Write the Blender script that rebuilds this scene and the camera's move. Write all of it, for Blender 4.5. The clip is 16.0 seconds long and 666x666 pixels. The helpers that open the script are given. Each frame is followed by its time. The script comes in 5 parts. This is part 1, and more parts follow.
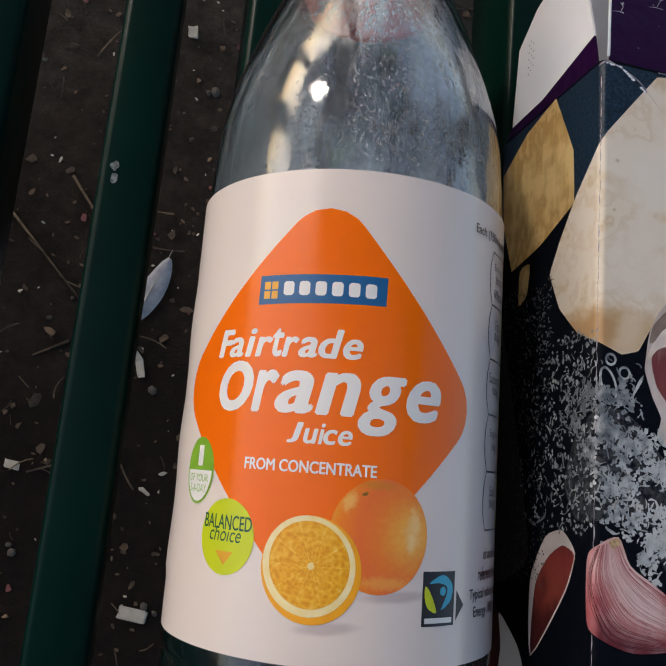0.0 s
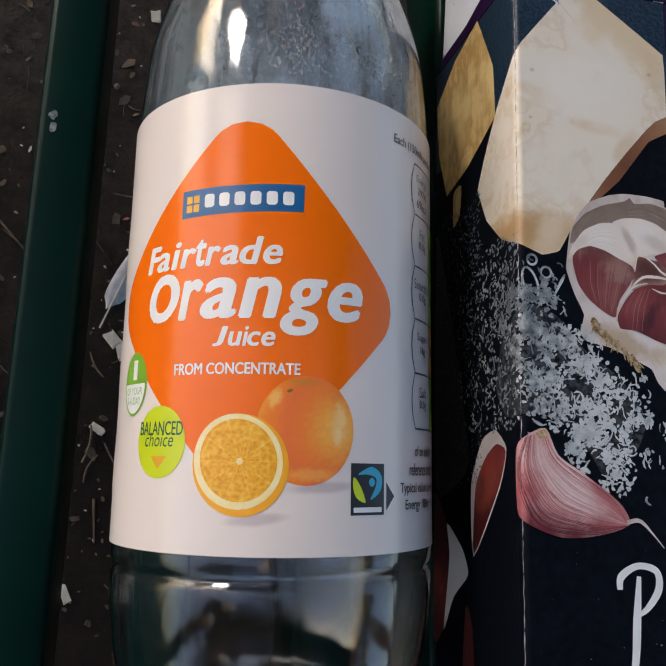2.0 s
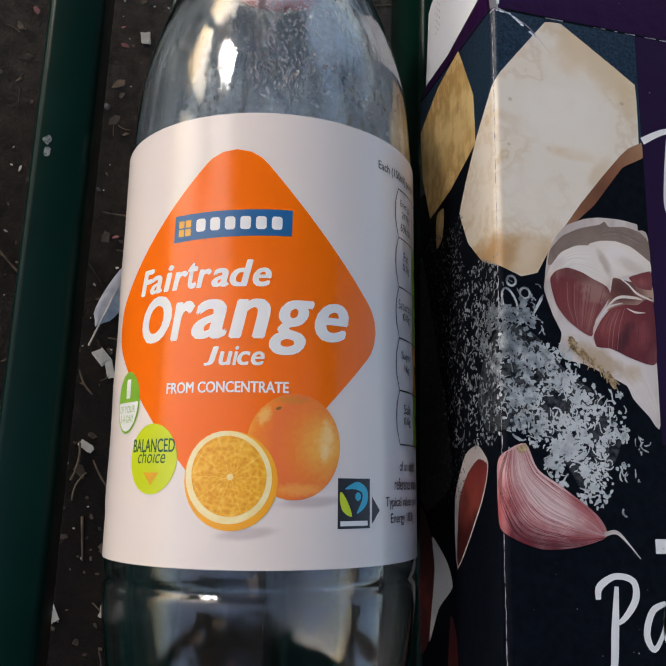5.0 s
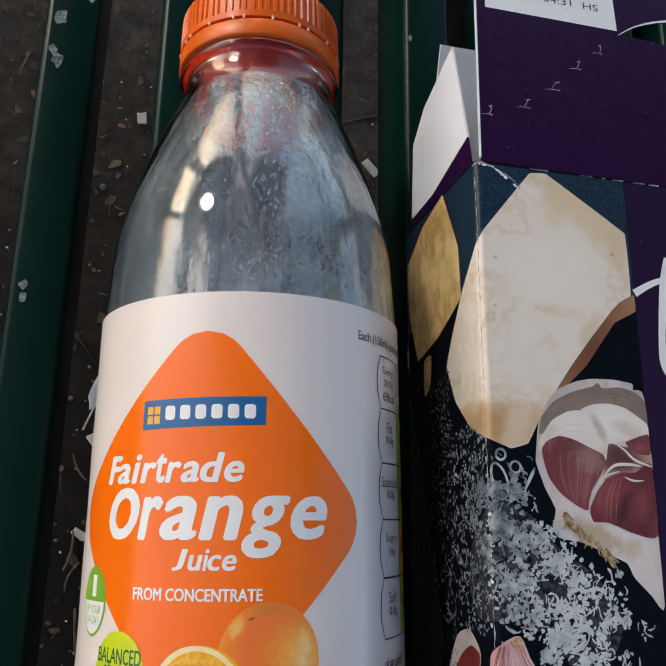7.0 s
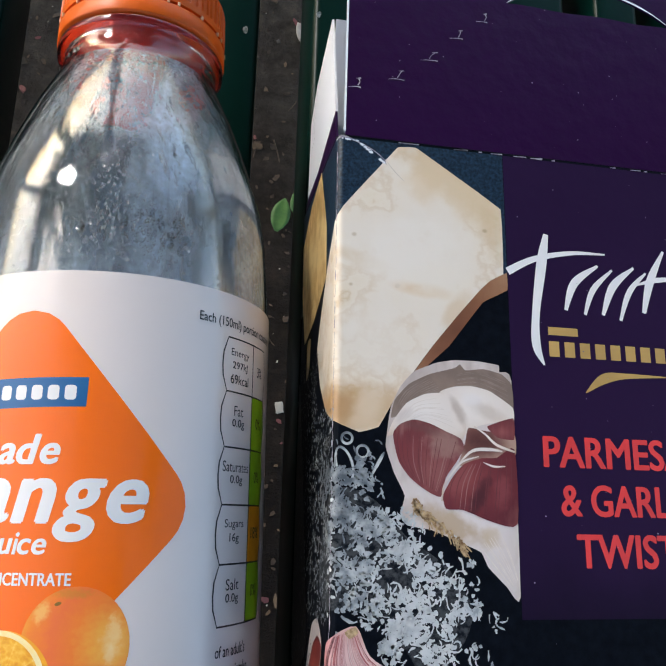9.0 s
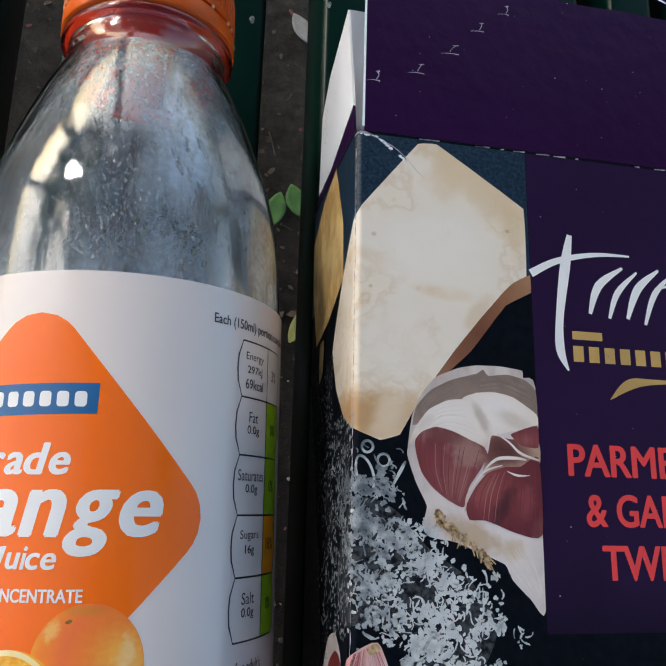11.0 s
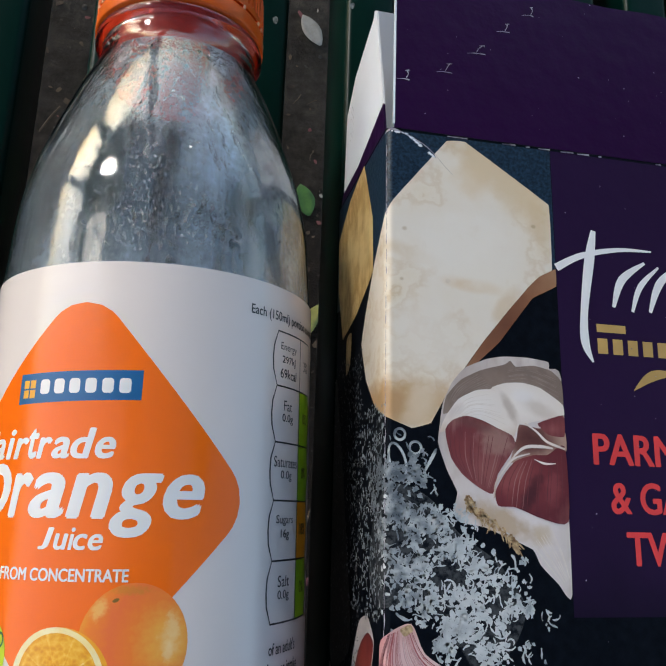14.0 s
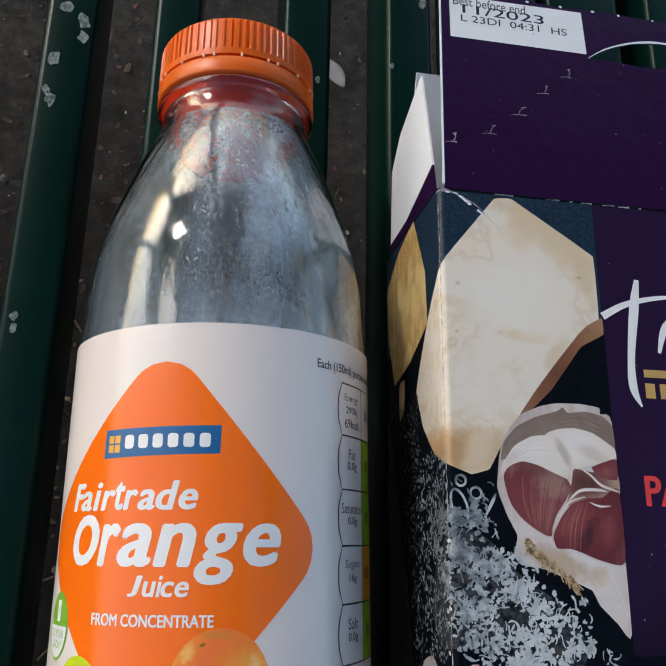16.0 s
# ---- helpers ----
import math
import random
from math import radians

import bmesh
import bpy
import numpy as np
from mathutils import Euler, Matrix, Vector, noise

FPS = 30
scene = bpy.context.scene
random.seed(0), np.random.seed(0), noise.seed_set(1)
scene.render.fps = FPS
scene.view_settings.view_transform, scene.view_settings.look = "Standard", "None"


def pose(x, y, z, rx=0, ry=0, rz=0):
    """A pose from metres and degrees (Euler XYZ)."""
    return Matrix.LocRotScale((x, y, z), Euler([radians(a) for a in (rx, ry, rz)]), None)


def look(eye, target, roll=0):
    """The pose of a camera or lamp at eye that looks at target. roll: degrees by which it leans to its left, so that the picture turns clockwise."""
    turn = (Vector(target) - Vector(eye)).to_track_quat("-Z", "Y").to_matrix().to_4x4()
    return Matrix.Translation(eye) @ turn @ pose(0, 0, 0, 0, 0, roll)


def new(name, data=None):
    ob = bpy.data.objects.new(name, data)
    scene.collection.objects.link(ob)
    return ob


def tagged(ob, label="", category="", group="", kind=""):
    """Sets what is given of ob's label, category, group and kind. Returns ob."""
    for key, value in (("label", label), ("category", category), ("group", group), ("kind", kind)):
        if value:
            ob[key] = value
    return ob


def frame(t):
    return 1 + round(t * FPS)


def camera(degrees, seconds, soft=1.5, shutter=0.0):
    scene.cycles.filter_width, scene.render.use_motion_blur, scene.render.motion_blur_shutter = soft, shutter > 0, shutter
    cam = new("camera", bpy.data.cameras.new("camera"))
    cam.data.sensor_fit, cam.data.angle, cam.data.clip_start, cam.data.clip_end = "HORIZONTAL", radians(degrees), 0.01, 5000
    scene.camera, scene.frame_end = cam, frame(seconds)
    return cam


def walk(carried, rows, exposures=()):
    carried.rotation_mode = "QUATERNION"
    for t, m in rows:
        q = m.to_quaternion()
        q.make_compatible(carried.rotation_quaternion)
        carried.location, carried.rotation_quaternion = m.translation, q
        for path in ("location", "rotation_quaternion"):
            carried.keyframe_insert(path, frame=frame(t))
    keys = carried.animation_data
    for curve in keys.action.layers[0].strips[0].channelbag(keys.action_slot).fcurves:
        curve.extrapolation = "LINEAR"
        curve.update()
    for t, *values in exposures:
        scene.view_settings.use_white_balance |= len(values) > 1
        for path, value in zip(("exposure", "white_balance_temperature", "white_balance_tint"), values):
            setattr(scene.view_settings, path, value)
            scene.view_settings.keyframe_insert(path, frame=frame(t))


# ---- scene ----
cam = camera(49.1, 16.0)
METRES, EYE, TILT, LEAN, TURN = 0.245, 0.192, -80.5, -14.0, 7.6
GAIN = 1.0
ROWS = [
    (0.0, 0.0, 0.0, 0.0, 0.0, 0.0, -0.0),
    (0.5, 0.004, 0.0166, -0.0116, 0.68, 0.89, 0.57),
    (1.0, 0.0269, 0.0145, 0.0029, 2.28, 1.79, 1.33),
    (1.5, 0.0562, -0.0163, -0.0596, 0.4, 1.13, 2.87),
    (2.0, 0.0548, -0.0167, -0.0714, -0.26, -0.32, 3.18),
    (2.5, 0.0527, -0.031, -0.0669, -0.49, 0.31, 2.87),
    (3.0, 0.052, -0.0281, -0.0673, -0.57, 0.25, 2.91),
    (3.5, 0.0517, -0.0384, -0.0649, -0.68, 0.79, 2.89),
    (6.0, 0.0583, -0.0379, -0.0703, -1.37, 0.97, 3.77),
    (6.5, 0.0655, -0.0697, -0.0544, -0.83, 3.37, 4.16),
    (7.0, 0.0858, -0.0122, 0.0461, -0.75, 4.1, 4.17),
    (7.5, 0.0927, 0.0615, 0.1628, -0.82, 3.42, 3.5),
    (8.0, 0.1591, 0.0209, 0.1536, 0.46, 4.09, 3.78),
    (8.5, 0.2554, -0.028, 0.0462, 1.4, 3.44, 4.14),
    (9.0, 0.2431, 0.0102, 0.0237, 2.04, 3.89, 4.25),
    (11.5, 0.2102, 0.0319, 0.0396, 0.81, 2.86, 3.77),
    (12.0, 0.2036, 0.0325, 0.0414, 0.75, 2.54, 3.43),
    (12.5, 0.1938, 0.0313, 0.0363, 0.74, 2.72, 3.59),
    (13.0, 0.1854, 0.0108, 0.0328, 0.49, 3.18, 3.39),
    (13.5, 0.1907, 0.0177, 0.0309, 0.93, 3.23, 3.59),
    (14.0, 0.1902, 0.0153, 0.0279, 1.03, 3.39, 3.75),
    (14.5, 0.1806, 0.0251, 0.0329, 1.26, 2.85, 3.36),
    (15.0, 0.1836, 0.0056, 0.0249, 1.3, 3.42, 3.75),
    (15.5, 0.1782, 0.0087, 0.0255, 1.19, 3.77, 3.73),
    (16.0, 0.1553, -0.0225, 0.049, 2.5, 5.72, 4.71),
]
walk(cam, [(t, pose(0, 0, EYE, TILT, LEAN, TURN) @ pose(METRES * x, METRES * y, METRES * z, 90 + pitch, roll, yaw)) for t, x, y, z, yaw, pitch, roll in ROWS],
     exposures=[(0.0, GAIN - 0.25, 6560, 12), (1.2, GAIN - 0.25, 6560, 12), (2.2, GAIN - 0.06, 6430, 11), (3.5, GAIN - 0.06, 6430, 11), (6.5, GAIN, 6380, 10), (7.2, GAIN, 6330, 9), (8.0, GAIN + 0.33, 6220, 8), (8.5, GAIN + 0.4, 6220, 8), (9.2, GAIN + 0.46, 6220, 8), (11.5, GAIN + 0.13, 6180, 7), (14.0, GAIN + 0.13, 6130, 6), (15.5, GAIN + 0.03, 6180, 7), (16.0, GAIN + 0.1, 6180, 7)])

# ---- light ----
world = bpy.data.worlds.new("sky")
scene.world = world
world.use_nodes = True
wn = world.node_tree.nodes
sky = wn.new("ShaderNodeTexSky")
sky.sky_type = "NISHITA"
sky.sun_disc = False
sky.sun_elevation = radians(29)
sky.sun_rotation = radians(-46)
sky.dust_density = 3.0
sky.ozone_density = 0.4
wn["Background"].inputs["Strength"].default_value = 0.15
world.node_tree.links.new(sky.outputs["Color"], wn["Background"].inputs["Color"])
sun = new("sun", bpy.data.lights.new("sun", "SUN"))
sun.data.energy = 0.8
sun.data.angle = radians(8)
sun.data.color = (1.0, 0.96, 0.9)
sun.matrix_world = look((-0.63, 0.60, 0.49), (0, 0, 0))


# ---- materials ----
def material(name, colour, rough=0.5, metal=0.0, other=None, scale=40.0, mix=0.3, bump=0.0, bump_scale=200.0, coat=0.0, spec=0.5):
    """A paint or solid with variation at two scales: colour towards other, and fine relief."""
    m = bpy.data.materials.new(name)
    m.use_nodes = True
    nt = m.node_tree
    b = nt.nodes["Principled BSDF"]
    b.inputs["Roughness"].default_value = rough
    b.inputs["Metallic"].default_value = metal
    b.inputs["Coat Weight"].default_value = coat
    b.inputs["Specular IOR Level"].default_value = spec
    co = nt.nodes.new("ShaderNodeTexCoord")
    if other is None:
        other = tuple(c * 0.8 for c in colour)
    n1 = nt.nodes.new("ShaderNodeTexNoise")
    n1.inputs["Scale"].default_value = scale
    n1.inputs["Detail"].default_value = 8
    n1.inputs["Roughness"].default_value = 0.65
    nt.links.new(co.outputs["Object"], n1.inputs["Vector"])
    ramp = nt.nodes.new("ShaderNodeValToRGB")
    ramp.color_ramp.elements[0].position = 0.5 - mix / 2
    ramp.color_ramp.elements[0].color = (*other, 1)
    ramp.color_ramp.elements[1].position = 0.5 + mix / 2
    ramp.color_ramp.elements[1].color = (*colour, 1)
    nt.links.new(n1.outputs["Fac"], ramp.inputs["Fac"])
    nt.links.new(ramp.outputs["Color"], b.inputs["Base Color"])
    if bump:
        n2 = nt.nodes.new("ShaderNodeTexNoise")
        n2.inputs["Scale"].default_value = bump_scale
        n2.inputs["Detail"].default_value = 6
        nt.links.new(co.outputs["Object"], n2.inputs["Vector"])
        bp = nt.nodes.new("ShaderNodeBump")
        bp.inputs["Strength"].default_value = bump
        bp.inputs["Distance"].default_value = 0.001
        nt.links.new(n2.outputs["Fac"], bp.inputs["Height"])
        nt.links.new(bp.outputs["Normal"], b.inputs["Normal"])
    return m


def printed(name, stops, centre=(0.5, 0.5), reach=0.7, rough=0.35, streak=0.0, streak_scale=(300, 60, 60), noise_scale=150.0, noise_mix=0.3, spec=0.5):
    """A printed photograph: colours from a centre outwards over the print, broken by noise and streaks."""
    m = bpy.data.materials.new(name)
    m.use_nodes = True
    nt = m.node_tree
    b = nt.nodes["Principled BSDF"]
    b.inputs["Roughness"].default_value = rough
    b.inputs["Specular IOR Level"].default_value = spec
    co = nt.nodes.new("ShaderNodeTexCoord")
    sub = nt.nodes.new("ShaderNodeVectorMath")
    sub.operation = "SUBTRACT"
    sub.inputs[1].default_value = (centre[0], centre[1], 0)
    nt.links.new(co.outputs["Generated"], sub.inputs[0])
    flat = nt.nodes.new("ShaderNodeVectorMath")
    flat.operation = "MULTIPLY"
    flat.inputs[1].default_value = (1, 1, 0)
    nt.links.new(sub.outputs[0], flat.inputs[0])
    ln = nt.nodes.new("ShaderNodeVectorMath")
    ln.operation = "LENGTH"
    nt.links.new(flat.outputs[0], ln.inputs[0])
    n1 = nt.nodes.new("ShaderNodeTexNoise")
    n1.inputs["Scale"].default_value = noise_scale
    n1.inputs["Detail"].default_value = 7
    nt.links.new(co.outputs["Object"], n1.inputs["Vector"])
    add = nt.nodes.new("ShaderNodeMath")
    add.operation = "MULTIPLY_ADD"
    add.inputs[1].default_value = noise_mix
    nt.links.new(n1.outputs["Fac"], add.inputs[0])
    dv = nt.nodes.new("ShaderNodeMath")
    dv.operation = "DIVIDE"
    dv.inputs[1].default_value = reach
    nt.links.new(ln.outputs["Value"], dv.inputs[0])
    off = nt.nodes.new("ShaderNodeMath")
    off.operation = "SUBTRACT"
    off.inputs[1].default_value = noise_mix / 2
    nt.links.new(dv.outputs[0], off.inputs[0])
    nt.links.new(off.outputs[0], add.inputs[2])
    fac = add.outputs[0]
    if streak:
        mp = nt.nodes.new("ShaderNodeMapping")
        mp.inputs["Scale"].default_value = streak_scale
        nt.links.new(co.outputs["Object"], mp.inputs["Vector"])
        n2 = nt.nodes.new("ShaderNodeTexNoise")
        n2.inputs["Scale"].default_value = 1.0
        n2.inputs["Detail"].default_value = 5
        nt.links.new(mp.outputs[0], n2.inputs["Vector"])
        a2 = nt.nodes.new("ShaderNodeMath")
        a2.operation = "MULTIPLY_ADD"
        a2.inputs[1].default_value = streak
        nt.links.new(n2.outputs["Fac"], a2.inputs[0])
        o2 = nt.nodes.new("ShaderNodeMath")
        o2.operation = "SUBTRACT"
        o2.inputs[1].default_value = streak / 2
        nt.links.new(fac, o2.inputs[0])
        nt.links.new(o2.outputs[0], a2.inputs[2])
        fac = a2.outputs[0]
    ramp = nt.nodes.new("ShaderNodeValToRGB")
    el = ramp.color_ramp.elements
    while len(el) < len(stops):
        el.new(0.5)
    for e, (p, c) in zip(el, stops):
        e.position = p
        e.color = (*c, 1)
    nt.links.new(fac, ramp.inputs["Fac"])
    nt.links.new(ramp.outputs["Color"], b.inputs["Base Color"])
    return m


def soil_material():
    m = bpy.data.materials.new("soil")
    m.use_nodes = True
    nt = m.node_tree
    b = nt.nodes["Principled BSDF"]
    b.inputs["Roughness"].default_value = 0.95
    b.inputs["Specular IOR Level"].default_value = 0.2
    co = nt.nodes.new("ShaderNodeTexCoord")

    def nz(scale, detail=8, rough=0.6):
        n = nt.nodes.new("ShaderNodeTexNoise")
        n.inputs["Scale"].default_value = scale
        n.inputs["Detail"].default_value = detail
        n.inputs["Roughness"].default_value = rough
        nt.links.new(co.outputs["Object"], n.inputs["Vector"])
        return n.outputs["Fac"]

    def ramp(fac, stops):
        r = nt.nodes.new("ShaderNodeValToRGB")
        el = r.color_ramp.elements
        while len(el) < len(stops):
            el.new(0.5)
        for e, (p, c) in zip(el, stops):
            e.position = p
            e.color = (*c, 1)
        nt.links.new(fac, r.inputs["Fac"])
        return r.outputs["Color"]

    # soil colour graded along y to fit brightness: darker near the bench's front, paler and greyer behind it, with a
    # ragged border
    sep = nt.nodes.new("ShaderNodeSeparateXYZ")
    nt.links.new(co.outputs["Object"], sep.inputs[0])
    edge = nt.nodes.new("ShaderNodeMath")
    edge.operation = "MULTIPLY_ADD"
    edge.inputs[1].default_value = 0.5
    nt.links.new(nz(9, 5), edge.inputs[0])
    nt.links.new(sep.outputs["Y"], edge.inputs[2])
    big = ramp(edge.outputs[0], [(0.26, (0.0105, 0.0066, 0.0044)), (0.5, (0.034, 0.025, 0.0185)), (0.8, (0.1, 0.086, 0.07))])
    fine = ramp(nz(60, 10, 0.7), [(0.3, (0.35, 0.33, 0.3)), (0.55, (0.9, 0.9, 0.9)), (0.72, (1.5, 1.45, 1.35))])
    mul = nt.nodes.new("ShaderNodeMix")
    mul.data_type = "RGBA"
    mul.blend_type = "MULTIPLY"
    mul.inputs["Factor"].default_value = 1.0
    nt.links.new(big, mul.inputs["A"])
    nt.links.new(fine, mul.inputs["B"])
    nt.links.new(mul.outputs["Result"], b.inputs["Base Color"])
    bp = nt.nodes.new("ShaderNodeBump")
    bp.inputs["Strength"].default_value = 1.0
    bp.inputs["Distance"].default_value = 0.004
    nt.links.new(nz(140, 10, 0.7), bp.inputs["Height"])
    nt.links.new(bp.outputs["Normal"], b.inputs["Normal"])
    return m


def blots(m, spots, noise_scale=260.0):
    """Adds soft patches of colour to a print: (x, y, half width, half height, turn in degrees, colour, amount), in the
    thing's metres.
    """
    nt = m.node_tree
    b = nt.nodes["Principled BSDF"]
    was = b.inputs["Base Color"].links[0].from_socket
    co = nt.nodes.new("ShaderNodeTexCoord")
    n1 = nt.nodes.new("ShaderNodeTexNoise")
    n1.inputs["Scale"].default_value = noise_scale
    n1.inputs["Detail"].default_value = 6
    nt.links.new(co.outputs["Object"], n1.inputs["Vector"])
    for x, y, rx, ry, turn, colour, amount in spots:
        mp = nt.nodes.new("ShaderNodeMapping")
        mp.vector_type = "TEXTURE"
        mp.inputs["Location"].default_value = (x, y, 0)
        mp.inputs["Rotation"].default_value = (0, 0, radians(turn))
        mp.inputs["Scale"].default_value = (rx, ry, 1000)
        ln = nt.nodes.new("ShaderNodeVectorMath")
        ln.operation = "LENGTH"
        warp = nt.nodes.new("ShaderNodeMath")
        warp.operation = "MULTIPLY_ADD"
        warp.inputs[1].default_value = 1.1
        fall = nt.nodes.new("ShaderNodeMapRange")
        fall.interpolation_type = "SMOOTHSTEP"
        fall.inputs["From Min"].default_value, fall.inputs["From Max"].default_value = 1.65, 0.85
        fall.inputs["To Max"].default_value = amount
        mix = nt.nodes.new("ShaderNodeMix")
        mix.data_type = "RGBA"
        mix.inputs["B"].default_value = (*colour, 1)
        nt.links.new(co.outputs["Object"], mp.inputs["Vector"])
        nt.links.new(mp.outputs[0], ln.inputs[0])
        nt.links.new(n1.outputs["Fac"], warp.inputs[0])
        nt.links.new(ln.outputs["Value"], warp.inputs[2])
        nt.links.new(warp.outputs[0], fall.inputs["Value"])
        nt.links.new(fall.outputs[0], mix.inputs["Factor"])
        nt.links.new(was, mix.inputs["A"])
        was = mix.outputs["Result"]
    nt.links.new(was, b.inputs["Base Color"])
    return m


def clear(name, ior, rough, colour=(1, 1, 1)):
    m = bpy.data.materials.new(name)
    m.use_nodes = True
    b = m.node_tree.nodes["Principled BSDF"]
    b.inputs["Transmission Weight"].default_value = 1.0
    b.inputs["Roughness"].default_value = rough
    b.inputs["IOR"].default_value = ior
    b.inputs["Base Color"].default_value = (*colour, 1)
    return m


GREEN = material("bench_green_paint", (0.0015, 0.018, 0.0135), 0.3, spec=0.1, other=(0.001, 0.011, 0.0085), scale=30, mix=0.5, bump=0.05, bump_scale=200)
CHIP = material("bare_weathered_patch", (0.26, 0.28, 0.27), 0.8, other=(0.05, 0.07, 0.06), scale=700, mix=0.25, bump=0.4, bump_scale=900)
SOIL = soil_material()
CAP = material("orange_plastic", (0.95, 0.17, 0.006), 0.36, other=(0.92, 0.155, 0.006), scale=60, mix=0.5)
nt = CAP.node_tree
tr = nt.nodes.new("ShaderNodeBsdfTranslucent")
tr.inputs["Color"].default_value = (0.95, 0.07, 0.02, 1)
mx = nt.nodes.new("ShaderNodeMixShader")
mx.inputs[0].default_value = 0.3
nt.links.new(nt.nodes["Principled BSDF"].outputs[0], mx.inputs[1])
nt.links.new(tr.outputs[0], mx.inputs[2])
nt.links.new(mx.outputs[0], nt.nodes["Material Output"].inputs["Surface"])
# translucent red that stands in for the cap's colour glowing through the neck
NECK_GLOW = bpy.data.materials.new("neck_red_glow")
NECK_GLOW.use_nodes = True
nt = NECK_GLOW.node_tree
tr = nt.nodes.new("ShaderNodeBsdfTranslucent")
tr.inputs["Color"].default_value = (0.92, 0.12, 0.09, 1)
tp = nt.nodes.new("ShaderNodeBsdfTransparent")
tp.inputs["Color"].default_value = (0.95, 0.35, 0.3, 1)
mx = nt.nodes.new("ShaderNodeMixShader")
mx.inputs[0].default_value = 0.45
ma = nt.nodes.new("ShaderNodeMixShader")
ma.inputs[0].default_value = 0.22
pr = nt.nodes["Principled BSDF"]
pr.inputs["Base Color"].default_value = (0.9, 0.11, 0.08, 1)
pr.inputs["Roughness"].default_value = 0.3
nt.links.new(pr.outputs[0], mx.inputs[1])
nt.links.new(tr.outputs[0], mx.inputs[2])
nt.links.new(mx.outputs[0], ma.inputs[1])
nt.links.new(tp.outputs[0], ma.inputs[2])
nt.links.new(ma.outputs[0], nt.nodes["Material Output"].inputs["Surface"])
CAP_NIB = material("pale_orange_nib", (0.95, 0.5, 0.28), 0.5)
LABEL = material("label_film", (0.785, 0.69, 0.635), 0.2, spec=0.6, other=(0.745, 0.655, 0.61), scale=20, mix=0.6, bump=0.05, bump_scale=60)
ORANGE = material("label_orange", (0.94, 0.165, 0.003), 0.17, other=(0.91, 0.155, 0.003), scale=30, mix=0.6, spec=0.38)
WHITE = material("white_ink", (0.78, 0.76, 0.74), 0.35, other=(0.8, 0.78, 0.76))
BLACK = material("black_ink", (0.018, 0.016, 0.018), 0.35, other=(0.012, 0.011, 0.012))
BLUE = material("blue_ink", (0.012, 0.11, 0.28), 0.32, other=(0.01, 0.1, 0.26))
CYAN = material("sky_blue_ink", (0.04, 0.42, 0.62), 0.32)
YELLOW = material("amber_ink", (0.85, 0.42, 0.03), 0.32)
LIME = material("lime_ink", (0.58, 0.66, 0.012), 0.32, other=(0.55, 0.63, 0.01))
LEAFGREEN = material("leaf_green_ink", (0.25, 0.5, 0.04), 0.32)
DARKGREEN = material("dark_green_ink", (0.01, 0.1, 0.05), 0.35)
NUTGREEN = material("traffic_green_ink", (0.30, 0.53, 0.012), 0.35)
NUTAMBER = material("traffic_amber_ink", (0.86, 0.33, 0.01), 0.35)
FRUIT = printed("orange_fruit_print", [(0.0, (0.93, 0.58, 0.22)), (0.14, (0.9, 0.40, 0.06)), (0.4, (0.87, 0.22, 0.03)), (0.6, (0.84, 0.17, 0.04)), (0.82, (0.88, 0.24, 0.015)), (1.0, (0.86, 0.36, 0.03))], (0.83, 0.52), 0.9, noise_scale=900, noise_mix=0.22)
RIM = printed("orange_rim_print", [(0.0, (0.9, 0.45, 0.02)), (1.0, (0.9, 0.36, 0.012))], noise_scale=700)
PITH = material("pith_print", (0.9, 0.78, 0.46), 0.35, other=(0.88, 0.68, 0.28), scale=400)


